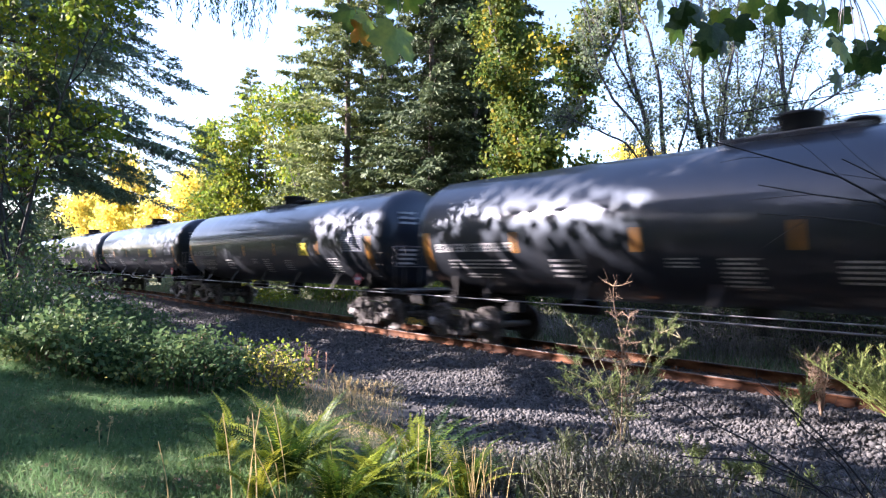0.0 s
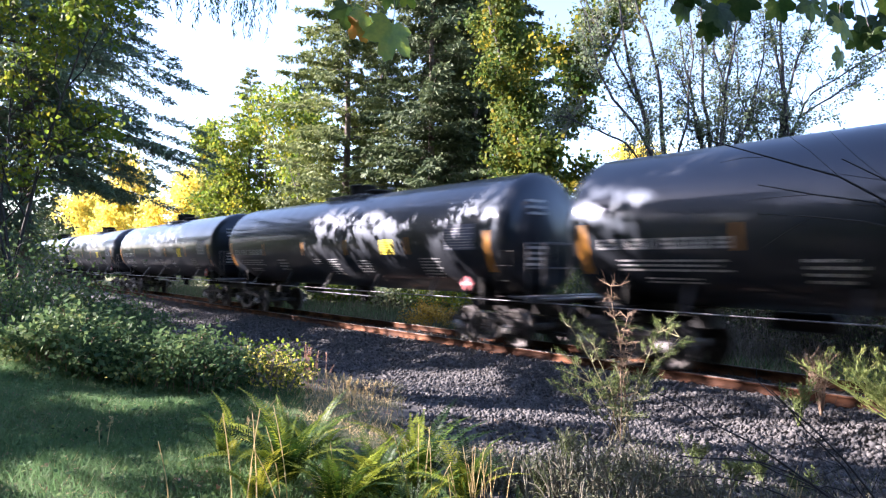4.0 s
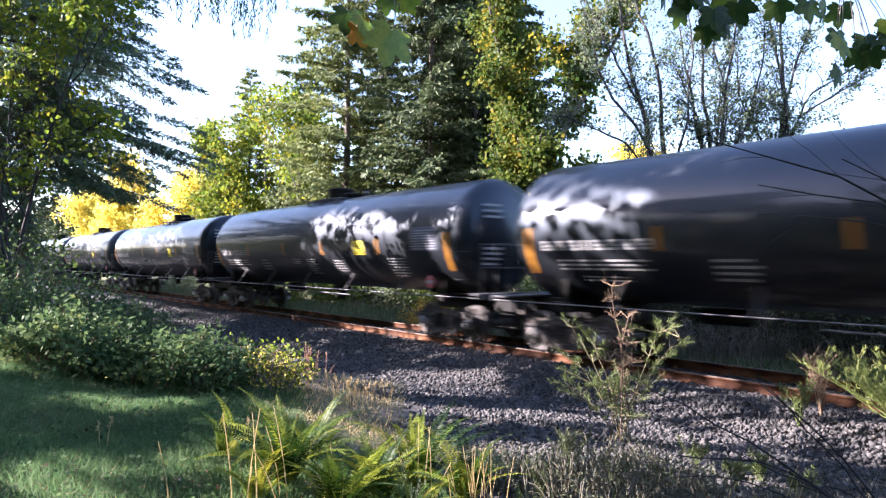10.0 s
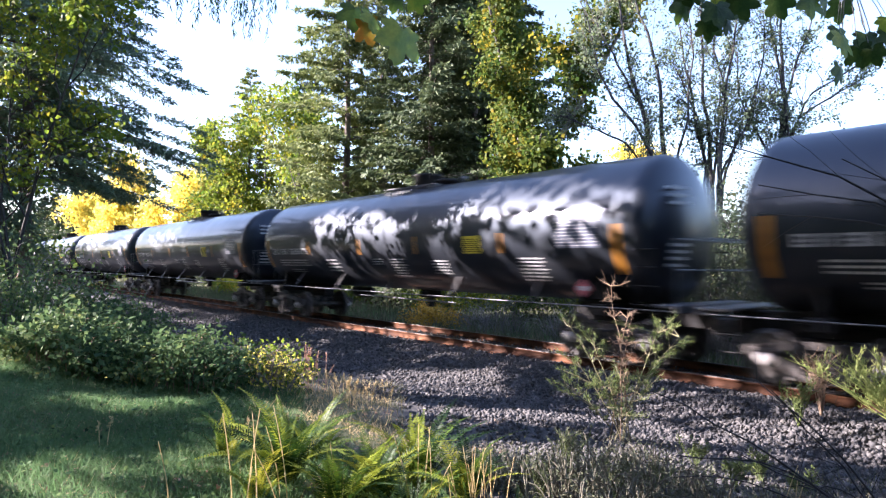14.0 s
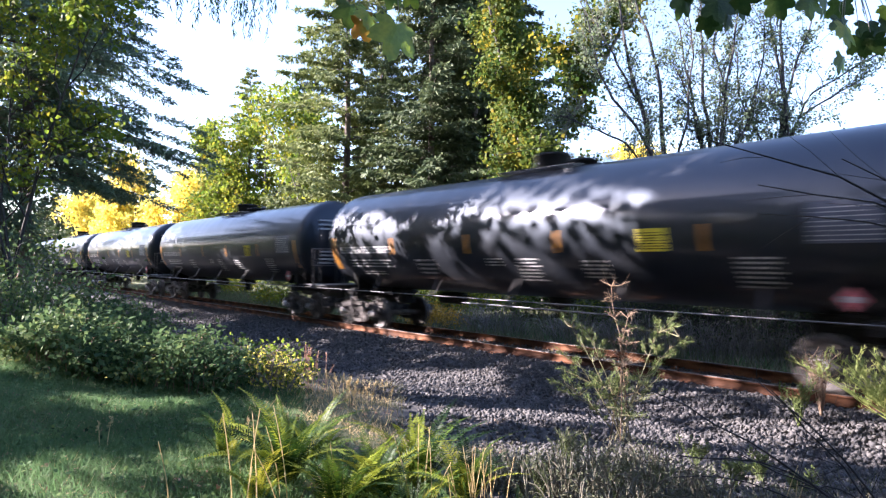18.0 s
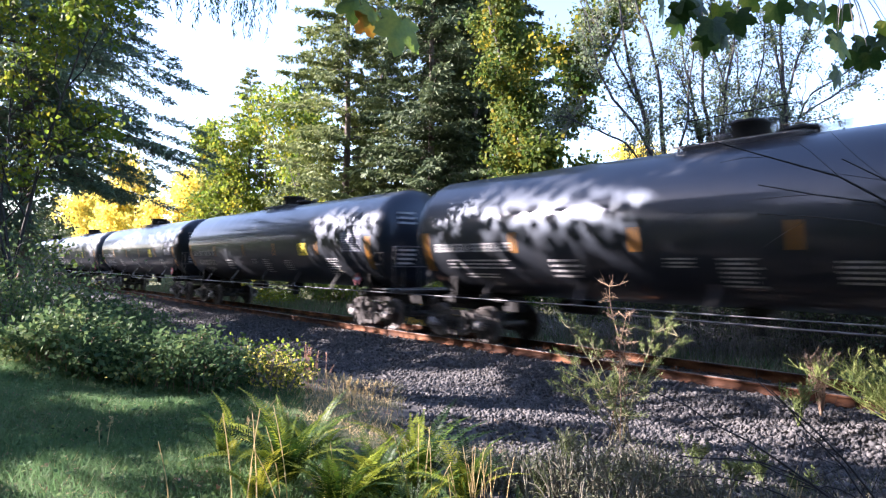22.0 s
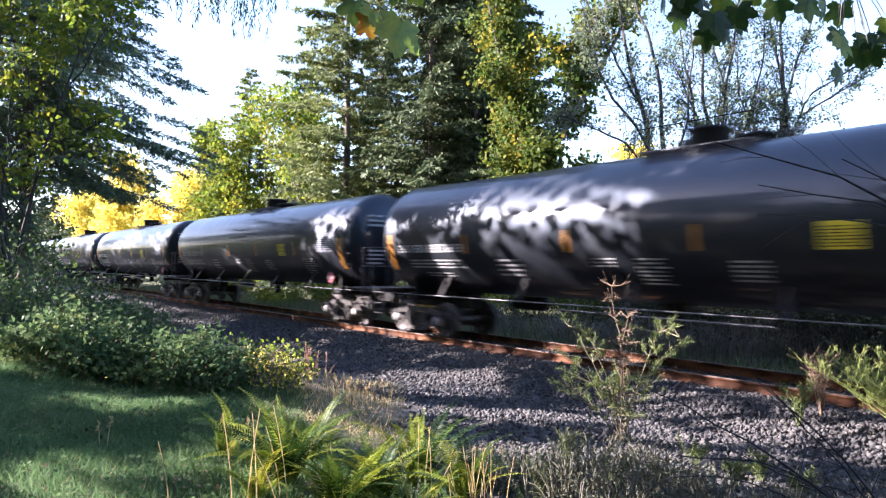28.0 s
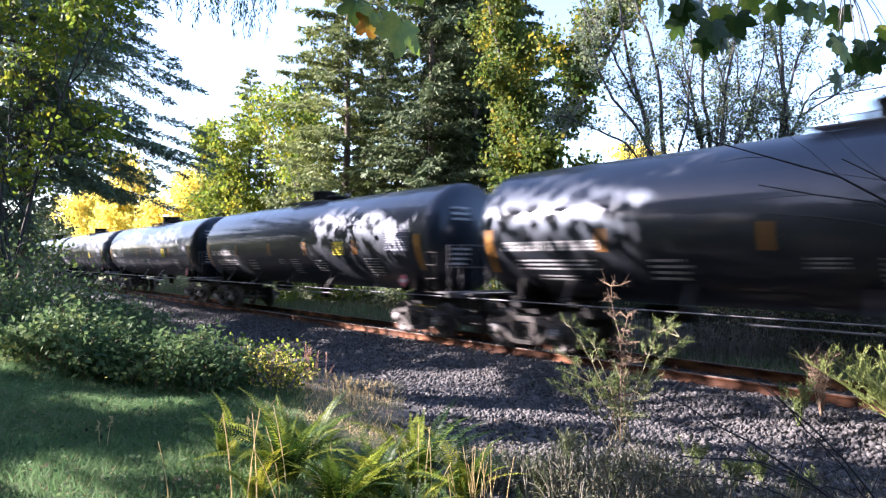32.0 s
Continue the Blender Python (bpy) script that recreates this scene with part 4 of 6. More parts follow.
conifer(spot(-0.31, 66), BIG_FIR, "distant sunlit fir behind the track", 130, 0.85)
conifer(spot(-0.37, 78), PLAIN_FIR, "distant sunlit fir behind the track", 10, 0.8)
conifer(spot(-0.47, 120), PLAIN_FIR, "distant sunlit fir behind the track", 80, 0.8)
conifer(spot(-0.10, 60), DARK_FIR, "tall dark fir standing dense behind the track", 290, 1.0)
conifer(spot(-0.22, 58), DARK_FIR, "tall dark fir standing dense behind the track", 30, 0.8)
# far side: broad-leaved trees
broadleaf("maple_tree", spot(0.115, 29), "bushy maple with green leaves turning yellow behind the track", DEEP_LEAF, 31, 17, 10, 0.42, 0.22, radius=0.22, splits=(11, 6, 4), reach=0.2, first=0.12)
broadleaf("maple_tree", spot(0.15, 34), "bushy maple with green leaves turning yellow behind the track", DEEP_LEAF, 32, 16, 8, 0.42, 0.23, radius=0.2, splits=(10, 6, 4), reach=0.20, first=0.12)
broadleaf("maple_tree", spot(0.165, 31), "bushy maple with green leaves turning yellow behind the track", DEEP_LEAF, 40, 18, 10, 0.42, 0.2, radius=0.2, splits=(12, 6, 4), reach=0.16, first=0.12)
broadleaf("maple_tree", spot(-0.30, 58), "yellow-green maple in sun behind the track", MAPLE, 33, 16.5, 8, 0.6, 0.32, radius=0.22, splits=(10, 6, 4), reach=0.4, first=0.1)
broadleaf("maple_tree", spot(-0.37, 66), "yellow-green maple in sun behind the track", MAPLE, 34, 15.5, 8, 0.6, 0.34, radius=0.22, splits=(10, 6, 4), reach=0.4, first=0.1)
broadleaf("maple_tree", spot(-0.24, 50), "yellow-green maple in sun behind the track", MAPLE, 35, 14, 6, 0.6, 0.30, radius=0.2, splits=(9, 6, 4), reach=0.4, first=0.1)
broadleaf("yellow_maple_tree", spot(-0.50, 84), "maple in bright yellow autumn leaf beyond the train", YELLOW_LEAF, 36, 13, 8, 0.7, 0.42, radius=0.22, splits=(10, 6, 4), reach=0.5, first=0.08)
broadleaf("yellow_maple_tree", spot(-0.56, 96), "maple in bright yellow autumn leaf beyond the train", YELLOW_LEAF, 37, 13, 8, 0.7, 0.45, radius=0.22, splits=(10, 6, 4), reach=0.5, first=0.08)
broadleaf("yellow_maple_tree", spot(-0.43, 74), "maple in bright yellow autumn leaf beyond the train", YELLOW_LEAF, 38, 10, 8, 0.6, 0.4, radius=0.2, splits=(10, 6, 4), reach=0.5, first=0.08)
broadleaf("yellow_maple_tree", spot(0.32, 60), "maple in bright yellow autumn leaf beyond the train", YELLOW_LEAF, 39, 13, 6, 0.6, 0.36, radius=0.2, splits=(9, 6, 4), reach=0.42, first=0.1)
def alder(at, label, seed, stems):
    """A many-stemmed tree: each stem is its radius and the bends of its way, to the right and up; thin boughs with small leaves fork from its outer part."""
    rng = np.random.default_rng(seed)
    x, y = at
    g = float(ground_z(x, y))
    t = thing("alder_tree", pose(x, y, g), label, "tree", "alders behind the track")
    right, away = np.array([math.cos(TURN), math.sin(TURN), 0]), np.array([-math.sin(TURN), math.cos(TURN), 0])
    wood, crown = Soup(), Soup()
    for radius, bends in stems:
        depth = rng.uniform(-0.12, 0.12)
        knots = np.array([[0.1 * bends[0][0], -0.2]] + [list(b) for b in bends])
        u = np.linspace(0, len(knots) - 1, 18)
        a, h = (np.interp(u, np.arange(len(knots)), knots[:, c]) for c in (0, 1))
        path = a[:, None] * right + (depth * h)[:, None] * away + np.column_stack([0 * h, 0 * h, h]) + np.cumsum(rng.normal(size=(18, 3)) * 0.035, 0)
        wood.tube(path, np.linspace(radius * 1.3, 0.016, 18), 7)
        for k in range(28):
            i = int(rng.integers(6, 18))
            along = path[min(i, 17)] - path[i - 1]
            d = along / np.linalg.norm(along) * 0.7 + rng.normal(size=3) * 0.55 + np.array([0, 0, 0.25])
            d *= rng.uniform(0.6, 1.5) / np.linalg.norm(d)
            bough = path[i - 1] + d * np.linspace(0, 1, 5)[:, None] + np.cumsum(rng.normal(size=(5, 3)) * 0.05, 0)
            wood.tube(bough, np.linspace(0.016, 0.005, 5), 4)
            for e in range(4):
                q = bough[int(rng.integers(1, 5))]
                twig = q + (d * 0.3 + rng.normal(size=3) * 0.22) * np.linspace(0, 1, 4)[:, None]
                wood.tube(twig, np.linspace(0.006, 0.003, 4), 3)
                if noise.noise(Vector(q) * 0.6 + Vector((seed, 0, 0))) < -0.22:
                    continue
                n = 14
                P = twig[rng.integers(1, 4, n)] + rng.normal(size=(n, 3)) * 0.09
                L = rng.uniform(0.06, 0.125, n)
                crown.kites(P, unit(rng, n) - np.array([0, 0, 0.4]), unit(rng, n) + np.array([0, 0, 0.5]), L, L * 0.75, 0.1)
    part("trunk", wood.mesh("trunk", ALDER_BARK, True), ALDER_BARK, t)
    part("crown", crown.mesh("crown", GREY_LEAF), GREY_LEAF, t)


alder(spot(0.3425, 22.5), "thin-leaved many-stemmed alder behind the track", 50, ((0.095, ((0.00, 5.31), (0.42, 6.42), (0.53, 8.95), (0.14, 10.77), (-0.59, 12.79), (-1.11, 14.61))),
                                                                                   (0.08, ((-0.10, 5.31), (-0.30, 7.23), (-0.91, 9.35), (-1.21, 10.97), (-1.36, 12.79), (-1.31, 14.21))),
                                                                                   (0.06, ((-0.14, 5.31), (-1.11, 7.13), (-2.08, 8.14), (-2.63, 9.35), (-3.03, 10.77))),
                                                                                   (0.05, ((-0.30, 5.31), (-1.21, 6.62), (-2.53, 7.17), (-3.64, 7.43))),
                                                                                   (0.055, ((-0.14, 5.51), (-0.71, 8.14), (-1.52, 9.76), (-2.16, 10.97), (-2.73, 12.39))),
                                                                                   (0.05, ((0.14, 5.31), (0.71, 7.33), (0.95, 9.55), (0.81, 11.58)))))
alder(spot(0.4324, 22.5), "thin-leaved many-stemmed alder behind the track", 51, ((0.06, ((-0.06, 5.51), (-0.51, 8.54), (-0.81, 10.77), (-1.01, 12.79))),
                                                                                   (0.08, ((0.00, 5.51), (-0.14, 8.74), (-0.20, 11.58), (-0.06, 13.80))),
                                                                                   (0.06, ((0.06, 5.51), (0.26, 8.74), (0.55, 11.17), (0.71, 12.99))),
                                                                                   (0.05, ((0.14, 5.51), (0.55, 7.94), (0.95, 9.76), (1.42, 11.58))),
                                                                                   (0.05, ((-0.10, 5.51), (-0.34, 7.53), (-1.01, 8.95), (-1.52, 9.96))),
                                                                                   (0.05, ((0.20, 5.51), (0.75, 6.92), (1.62, 8.14), (2.57, 8.95))),
                                                                                   (0.045, ((-0.02, 5.51), (0.06, 7.94), (-0.51, 9.76), (-0.40, 11.78))),
                                                                                   (0.045, ((0.10, 5.51), (1.11, 7.53), (1.62, 9.55), (1.72, 11.17)))))
alder(spot(0.5493, 22.5), "thin-leaved many-stemmed alder behind the track", 52, ((0.09, ((0.00, 5.71), (0.06, 8.14), (-0.02, 10.16), (0.10, 12.59), (0.00, 14.41))),
                                                                                   (0.06, ((0.04, 5.91), (0.30, 8.04), (0.91, 9.76), (1.56, 11.58), (2.12, 13.19))),
                                                                                   (0.05, ((0.06, 5.91), (0.61, 7.43), (2.12, 8.54), (3.64, 9.35))),
                                                                                   (0.05, ((0.02, 5.91), (-0.81, 7.43), (-1.31, 8.74), (-1.21, 10.36))),
                                                                                   (0.045, ((0.06, 5.91), (0.91, 8.14), (2.73, 9.35), (4.15, 10.16))),
                                                                                   (0.05, ((0.02, 6.12), (-0.30, 9.35), (-0.71, 11.17), (-0.91, 13.19)))))
for b, d, h, sd in ((0.69, 85, 13, 71), (0.72, 80, 14, 72)):
    broadleaf("orange_maple_tree", spot(b, d), "distant maple in orange autumn leaf on the hillside", PEACH_LEAF, sd, h, 6, 0.7, 0.4, radius=0.2, splits=(9, 6, 4), reach=0.42, first=0.1, group="distant autumn maples")
# woods that close the line in the distance
rng = np.random.default_rng(17)
for i in range(22):
    x, side = -100 - 9 * i, (1 if i % 3 else -1)
    conifer((x + rng.normal() * 2, side * (7.5 + 5 * rng.random())), PLAIN_FIR, "distant fir beside the line", 37 * i, 0.5 + 0.35 * rng.random(), "distant firs along the line")
for i in range(12):
    conifer(spot(-0.32 + 0.09 * i, 95 + 25 * rng.random()), PLAIN_FIR, "distant fir in the woods beyond the track", 61 * i, 0.55 + 0.25 * rng.random() - (0.2 if i > 6 else 0), "distant firs beyond the track")
# brush along the far side
rng = np.random.default_rng(77)
for i in range(16):
    b = -0.5 + 1.3 * i / 15
    d = (rng.uniform(6.5, 9.5) + 11.84) / (0.647 + 0.763 * b)
    m = (GREEN_LEAF, GREY_LEAF, MAPLE, GREY_LEAF)[i % 4] if b < 0.25 else DULL_LEAF
    h = rng.uniform(1.8, 3.0) if b < 0.3 else rng.uniform(4.3, 5.6)
    bush("thicket", spot(b, d), "dense waist-high to man-high brush behind the track", "bush", m, 100 + i, 6.5 if b > -0.2 else 11, 3.0, h, 3200 if b < 0.25 else 10000, 0.22 if b < 0 else 0.14 if b < 0.25 else 0.085, ALDER_BARK, 60 if b < 0.25 else 170, group="brush behind the track")
for i in range(14):
    b = -0.05 + 0.9 * i / 13
    d = (rng.uniform(13, 17) + 11.84) / (0.647 + 0.763 * b)
    bush("thicket", spot(b, d), "dense waist-high to man-high brush behind the track", "bush", (GREEN_LEAF, GREY_LEAF)[i % 2] if b < 0.25 else DULL_LEAF, 140 + i, 7, 3.0, rng.uniform(3.2, 5.2), 2600, 0.24, DARK_TWIG, 40, group="brush behind the track")
bush("yellowing_shrub", spot(-0.018, 25.3), "low shrub in orange-yellow leaf beyond the rails", "bush", ORANGE_LEAF, 131, 3.6, 1.6, 1.1, 2600, 0.09)
bush("yellowing_shrub", spot(-0.265, 38), "low shrub in yellow-green leaf beyond the rails", "bush", MAPLE, 132, 5, 2, 1.3, 1500, 0.14)
for i, (b, d) in enumerate(((0.33, 18.4), (0.50, 17.0), (0.22, 20.5), (0.68, 15.6), (0.08, 23.5))):
    bush("dead_brush", spot(b, d), "tangle of grey leafless stems beyond the rails", "bush", WEED, 150 + i, 4.5, 1.8, 1.35, 700, 0.07, TWIG, 240, group="dead brush beyond the rails")
bush("dead_brush", spot(0.42, 17.6), "tangle of grey leafless stems beyond the rails", "bush", WEED, 133, 5, 2.2, 1.3, 500, 0.07, TWIG, 260)
bush("dead_brush", spot(0.6, 16.0), "tangle of grey leafless stems beyond the rails", "bush", WEED, 134, 4, 2.0, 1.1, 700, 0.07, TWIG, 220)
# left bank on this side of the track
def near_fir(seed, at, label, low, height, reach, dense=1.3):
    x, y = at
    z = float(ground_z(x, y))
    return conifer(at, conifer_meshes(seed, height, reach, 0.26, low, FIR_BLUE, step=0.31, per=7, spray=0.25, dense=dense, droop=0.40, home=(x, y, z), shape=0.26), label, 0, 1.0, "firs beside the track")


leaning = near_fir(23, spot(-0.665, 25), "large shaded fir with drooping boughs beside the track", 5.2, 21, 7.7, 4.3)
near_fir(24, spot(-0.76, 23), "shaded fir with drooping boughs beside the track", 2.0, 19, 3.6, 1.2)
near_fir(26, spot(-0.72, 21), "young dark fir beside the track", 0.5, 5.5, 2.2, 2.0)


def hanging_bough(tree):
    """A long bough of the near fir, with twigs that hang straight down."""
    rng = np.random.default_rng(7)
    a = np.array([0, 0, 13.0])
    end = spot(-0.215, 22.0)
    b = np.array([end[0] - tree.location.x, end[1] - tree.location.y, 11.9])
    u = np.linspace(0, 1, 12)[:, None]
    path = a * (1 - u) + b * u + np.array([0, 0, 0.7]) * np.sin(u * np.pi)
    w, s = Soup(), Soup()
    w.tube(path, np.linspace(0.06, 0.01, 12), 6)
    for k in range(120):
        q = np.array([np.interp(rng.uniform(0.45, 1.0), u[:, 0], path[:, c]) for c in range(3)]) + rng.normal(size=3) * np.array([0.3, 0.3, 0.08])
        n, length = 14, rng.uniform(0.5, 1.5)
        P = q + np.column_stack([rng.normal(size=(n, 2)) * 0.03, -np.linspace(0, length, n)])
        if in_gap(P + np.array(tree.location), 0.1).mean() > 0.5:
            continue
        w.tube(P[[0, 4, 8, 13]], [0.004, 0.003, 0.002, 0.001], 3)
        s.kites(P, np.column_stack([rng.normal(size=(n, 2)) * 0.35, np.full(n, -1.0)]), unit(rng, n), rng.uniform(0.16, 0.3, n), 0.05)
    part("hanging_bough", w.mesh("hanging_bough", BARK), BARK, tree)
    part("hanging_sprays", s.mesh("hanging_sprays", FIR_BLUE), FIR_BLUE, tree)


hanging_bough(leaning)
broadleaf("vine_maple", spot(-0.69, 18.5), "slender maple with sunlit green and yellow leaves", MAPLE, 61, 11, 3, 0.22, 0.17, wood_mat=DARK_TWIG, radius=0.07, stems=3, lean=0.2, splits=(9, 5, 3), reach=0.33, first=0.3, clear=True)
bush("tall_shrub", spot(-0.60, 13.6), "tall shaded shrub at the edge of the clearing", "bush", BRAMBLE, 62, 5.2, 2.4, 1.3, 9000, 0.085, TWIG, 110, slim=0.6)
bush("tall_shrub", spot(-0.70, 11.5), "tall shaded shrub at the edge of the clearing", "bush", BRAMBLE, 67, 2.4, 2.4, 2.0, 6000, 0.08, TWIG, 80, slim=0.6)
bush("tall_shrub", spot(-0.50, 13.4), "tall shaded shrub at the edge of the clearing", "bush", BRAMBLE, 63, 2.8, 2.0, 1.05, 5000, 0.075, TWIG, 70, slim=0.6)
bush("blackberry_thicket", spot(-0.58, 9.9), "shaded blackberry thicket at the edge of the grass", "bush", BRAMBLE, 64, 4.0, 2.2, 0.85, 8000, 0.095, BROWN_STRAW, 130, slim=0.6)
bush("blackberry_thicket", spot(-0.41, 9.7), "shaded blackberry thicket at the edge of the grass", "bush", BRAMBLE, 65, 3.4, 2.2, 0.8, 7000, 0.09, BROWN_STRAW, 130, slim=0.6)
bush("yellowing_shrub", spot(-0.285, 10.2), "small shrub with yellow-green leaves at the gravel's edge", "bush", MAPLE, 66, 1.7, 1.2, 0.8, 1500, 0.075)
bush("yellowing_shrub", spot(-0.275, 9.7), "small shrub with bright yellow leaves at the gravel's edge", "bush", YELLOW_LEAF, 68, 1.3, 0.9, 0.65, 700, 0.055, slim=0.55)
bush("withered_shrub", spot(-0.315, 9.9), "withered brown-leaved shrub at the edge of the thicket", "bush", BROWN_STRAW, 69, 1.4, 1.0, 0.75, 700, 0.06, slim=0.5)
# near-side brush further down the line, added to darken the far cars' reflections
for i in range(13):
    bush("thicket", (-36 - 6.2 * i, -9.6 - 0.12 * i), "dense shaded brush added beside the line", "bush", GREEN_LEAF, 180 + i, 8, 3.4, 4.0, 2400, 0.26, DARK_TWIG, 40, group="brush beside the line")
# grass
rng = np.random.default_rng(88)


def ground_leaves(name, label, category, mat, seed, xy, size, lift):
    """Small leaves lying or spreading close to the ground."""
    g = np.random.default_rng(seed)
    n = len(xy)
    P = np.column_stack([xy, ground_z(xy[:, 0], xy[:, 1]) + lift * g.random(n)])
    D = np.column_stack([g.normal(size=(n, 2)), g.normal(size=n) * 0.3 + 0.1])
    N = np.column_stack([g.normal(size=(n, 2)) * 0.35, np.ones(n)])
    s = Soup()
    L = size * g.uniform(0.5, 1.3, n)
    s.kites(P, D, N, L, L * 0.7)
    tagged(new(name, s.mesh(name, mat)), label, category, kind="stuff")


ground_leaves("lawn_weeds", "small broad-leaved weeds in the grass", "weeds", BRAMBLE, 21, sheet_of(rng, 7000, 3.2, 9.5, -0.85, -0.2), 0.05, 0.09)
ground_leaves("leaf_litter", "fallen dry leaves in the grass", "leaf litter", PINK_STRAW, 22, sheet_of(rng, 2600, 3.2, 9.5, -0.85, 0.1), 0.045, 0.03)
blades("dry_grass", "dry blades scattered through the grass", "grass", STRAW, 23, sheet_of(rng, 1700, 3.2, 9.8, -0.85, -0.05), 0.14, 0.004, 0.8)
blades("lawn_grass", "short green grass with a few dry blades", "grass", GRASS, 1, sheet_of(rng, 110000, 3.2, 10.5, -0.85, -0.22), 0.13, 0.006, 0.7)
blades("lawn_grass", "short green grass with a few dry blades", "grass", GRASS, 2, sheet_of(rng, 5000, 3.2, 6.2, -0.3, 0.02), 0.15, 0.009, 0.5)
blades("dry_grass", "dry pale grass along the gravel's edge", "grass", STRAW, 3, sheet_of(rng, 1500, 6.6, 12.5, -0.31, -0.08), 0.20, 0.006, 0.6)
blades("weeds", "sparse grey-green weeds at the gravel's edge", "weeds", WEED, 7, sheet_of(rng, 5200, 6.2, 12.5, -0.32, -0.06), 0.17, 0.007, 0.6)
blades("weeds", "sparse grey-green weeds on the gravel", "weeds", WEED, 4, sheet_of(rng, 3000, 4.0, 7.4, 0.0, 0.8), 0.20, 0.006, 0.6)
far = np.column_stack([rng.uniform(-62, 2, 16000), rng.uniform(2.7, 7.0, 16000)])
blades("weeds", "rank weeds on the far bank of the track", "weeds", WEED, 5, far, 0.6, 0.03, 0.4)
blades("weeds", "rank weeds on the far bank of the track", "weeds", GRASS, 6, far[:8000] + 0.15, 0.5, 0.03, 0.5)
# sword ferns
def frond_mesh(seed, length=0.95, arch=0.75):
    rng = np.random.default_rng(seed)
    s = Soup()
    u = np.linspace(0, 1, 10)
    path = np.column_stack([length * (0.26 * u + 0.46 * u ** 2), 0.03 * np.sin(3 * u + seed), length * (0.95 * u - arch * 0.62 * u ** 2.2)])
    s.tube(path, np.linspace(0.005, 0.0015, 10), 4)
    m = 38
    uu = np.linspace(0.12, 0.985, m)
    base = np.column_stack([np.interp(uu, u, path[:, c]) for c in range(3)])
    tan = np.gradient(base, axis=0)
    tan /= np.linalg.norm(tan, axis=1)[:, None]
    side = np.cross(tan, np.array([0, 0, 1.0]))
    side /= np.linalg.norm(side, axis=1)[:, None]
    up = np.cross(side, tan)
    L = 0.112 * np.minimum(1, uu * 4 + 0.2) * (1.02 - uu ** 2.2) * length
    for sg in (-1, 1):
        D = side * sg + tan * 0.35 + up * 0.12 + rng.normal(size=(m, 3)) * 0.07
        s.kites(base, D, up + side * sg * 0.2, np.maximum(L, 0.012), 0.0145 * length, 0.1)
    return s.mesh("frond", FERN)


FRONDS = [frond_mesh(i, 0.72 + 0.06 * i, 0.7 + 0.1 * (i % 3)) for i in range(6)]


def fern(at, count, seed, size=1.0):
    rng = random.Random(seed)
    x, y = at
    t = thing("sword_fern", pose(x, y, float(ground_z(x, y))), "sword fern with arching fronds coloured from shaded green to sunlit yellow", "fern", "sword ferns by the gravel")
    for k in range(count):
        a = 360 * k / count + rng.uniform(-14, 14)
        sc = size * rng.uniform(0.6, 1.0)
        f = part("frond", FRONDS[rng.randrange(6)], FERN, t, "", pose(0.05 * math.cos(radians(a)), 0.05 * math.sin(radians(a)), 0, rng.uniform(-16, 16), rng.uniform(-34, 4), a))
        f.scale = (sc, sc, sc)


fern(spot(-0.245, 4.55), 36, 1, 1.0)
fern(spot(-0.155, 4.2), 34, 2, 0.95)
fern(spot(-0.035, 5.2), 36, 3, 1.0)
fern(spot(-0.34, 5.0), 14, 4, 0.75)
fern(spot(0.13, 4.6), 10, 5, 0.5)
fern(spot(-0.10, 4.5), 34, 6, 0.95)
fern(spot(-0.29, 4.25), 18, 7, 0.75)
fern(spot(0.04, 4.9), 26, 8, 0.9)
fern(spot(-0.05, 4.1), 24, 9, 0.8)
fern(spot(-0.20, 5.2), 22, 10, 0.85)


def stalks(name, label, mat, at, count, height, spread, seed, heads=False, group=""):
    """A few dry stalks that stand singly."""
    rng = random.Random(seed)
    for k in range(count):
        x, y = at[0] + rng.gauss(0, spread), at[1] + rng.gauss(0, spread)
        h = height * rng.uniform(0.6, 1.1)
        lx, ly = rng.gauss(0, 0.16) * h, rng.gauss(0, 0.16) * h
        z = float(ground_z(x, y))
        s = Soup()
        u = np.linspace(0, 1, 6)
        path = np.column_stack([lx * u ** 1.7, ly * u ** 1.7, h * u - 0.02])
        s.tube(path, np.linspace(0.0052, 0.0022, 6), 4)
        if heads:
            g = np.random.default_rng(seed * 50 + k)
            P = path[-1] - (path[-1] - path[-2]) * g.random((26, 1)) * 1.2
            s.kites(P, (path[-1] - path[-2]) * 3 + g.normal(size=(26, 3)) * 0.22, unit(g, 26), 0.035, 0.010)
        tagged(part(name, s.mesh(name, mat), mat, None, "", pose(x, y, z)), label, "dry stalk", group)


stalks("grass_stalk", "tall dry tan grass stalk among the ferns", STRAW, spot(0.06, 4.25), 20, 0.64, 0.08, 1, False, "dry stalks among the ferns")
stalks("grass_stalk", "tall dry tan grass stalk among the ferns", STRAW, spot(-0.03, 4.35), 5, 0.8, 0.05, 2, False, "dry stalks among the ferns")
stalks("grass_stalk", "tall dry tan grass stalk among the ferns", STRAW, spot(-0.31, 4.2), 8, 0.66, 0.2, 3, False, "dry stalks among the ferns")
stalks("grass_stalk", "tall dry tan grass stalk among the ferns", STRAW, spot(-0.17, 4.1), 3, 0.5, 0.12, 4, False, "dry stalks among the ferns")
stalks("grass_stalk", "tall dry tan grass stalk on the gravel", STRAW, spot(0.552, 4.9), 3, 0.62, 0.05, 5, False, "dry stalks on the gravel")
stalks("seed_stalk", "dry reddish seed stalk at the gravel's edge", PINK_STRAW, spot(-0.20, 10.6), 14, 0.75, 0.12, 6, True, "dry seed stalks")
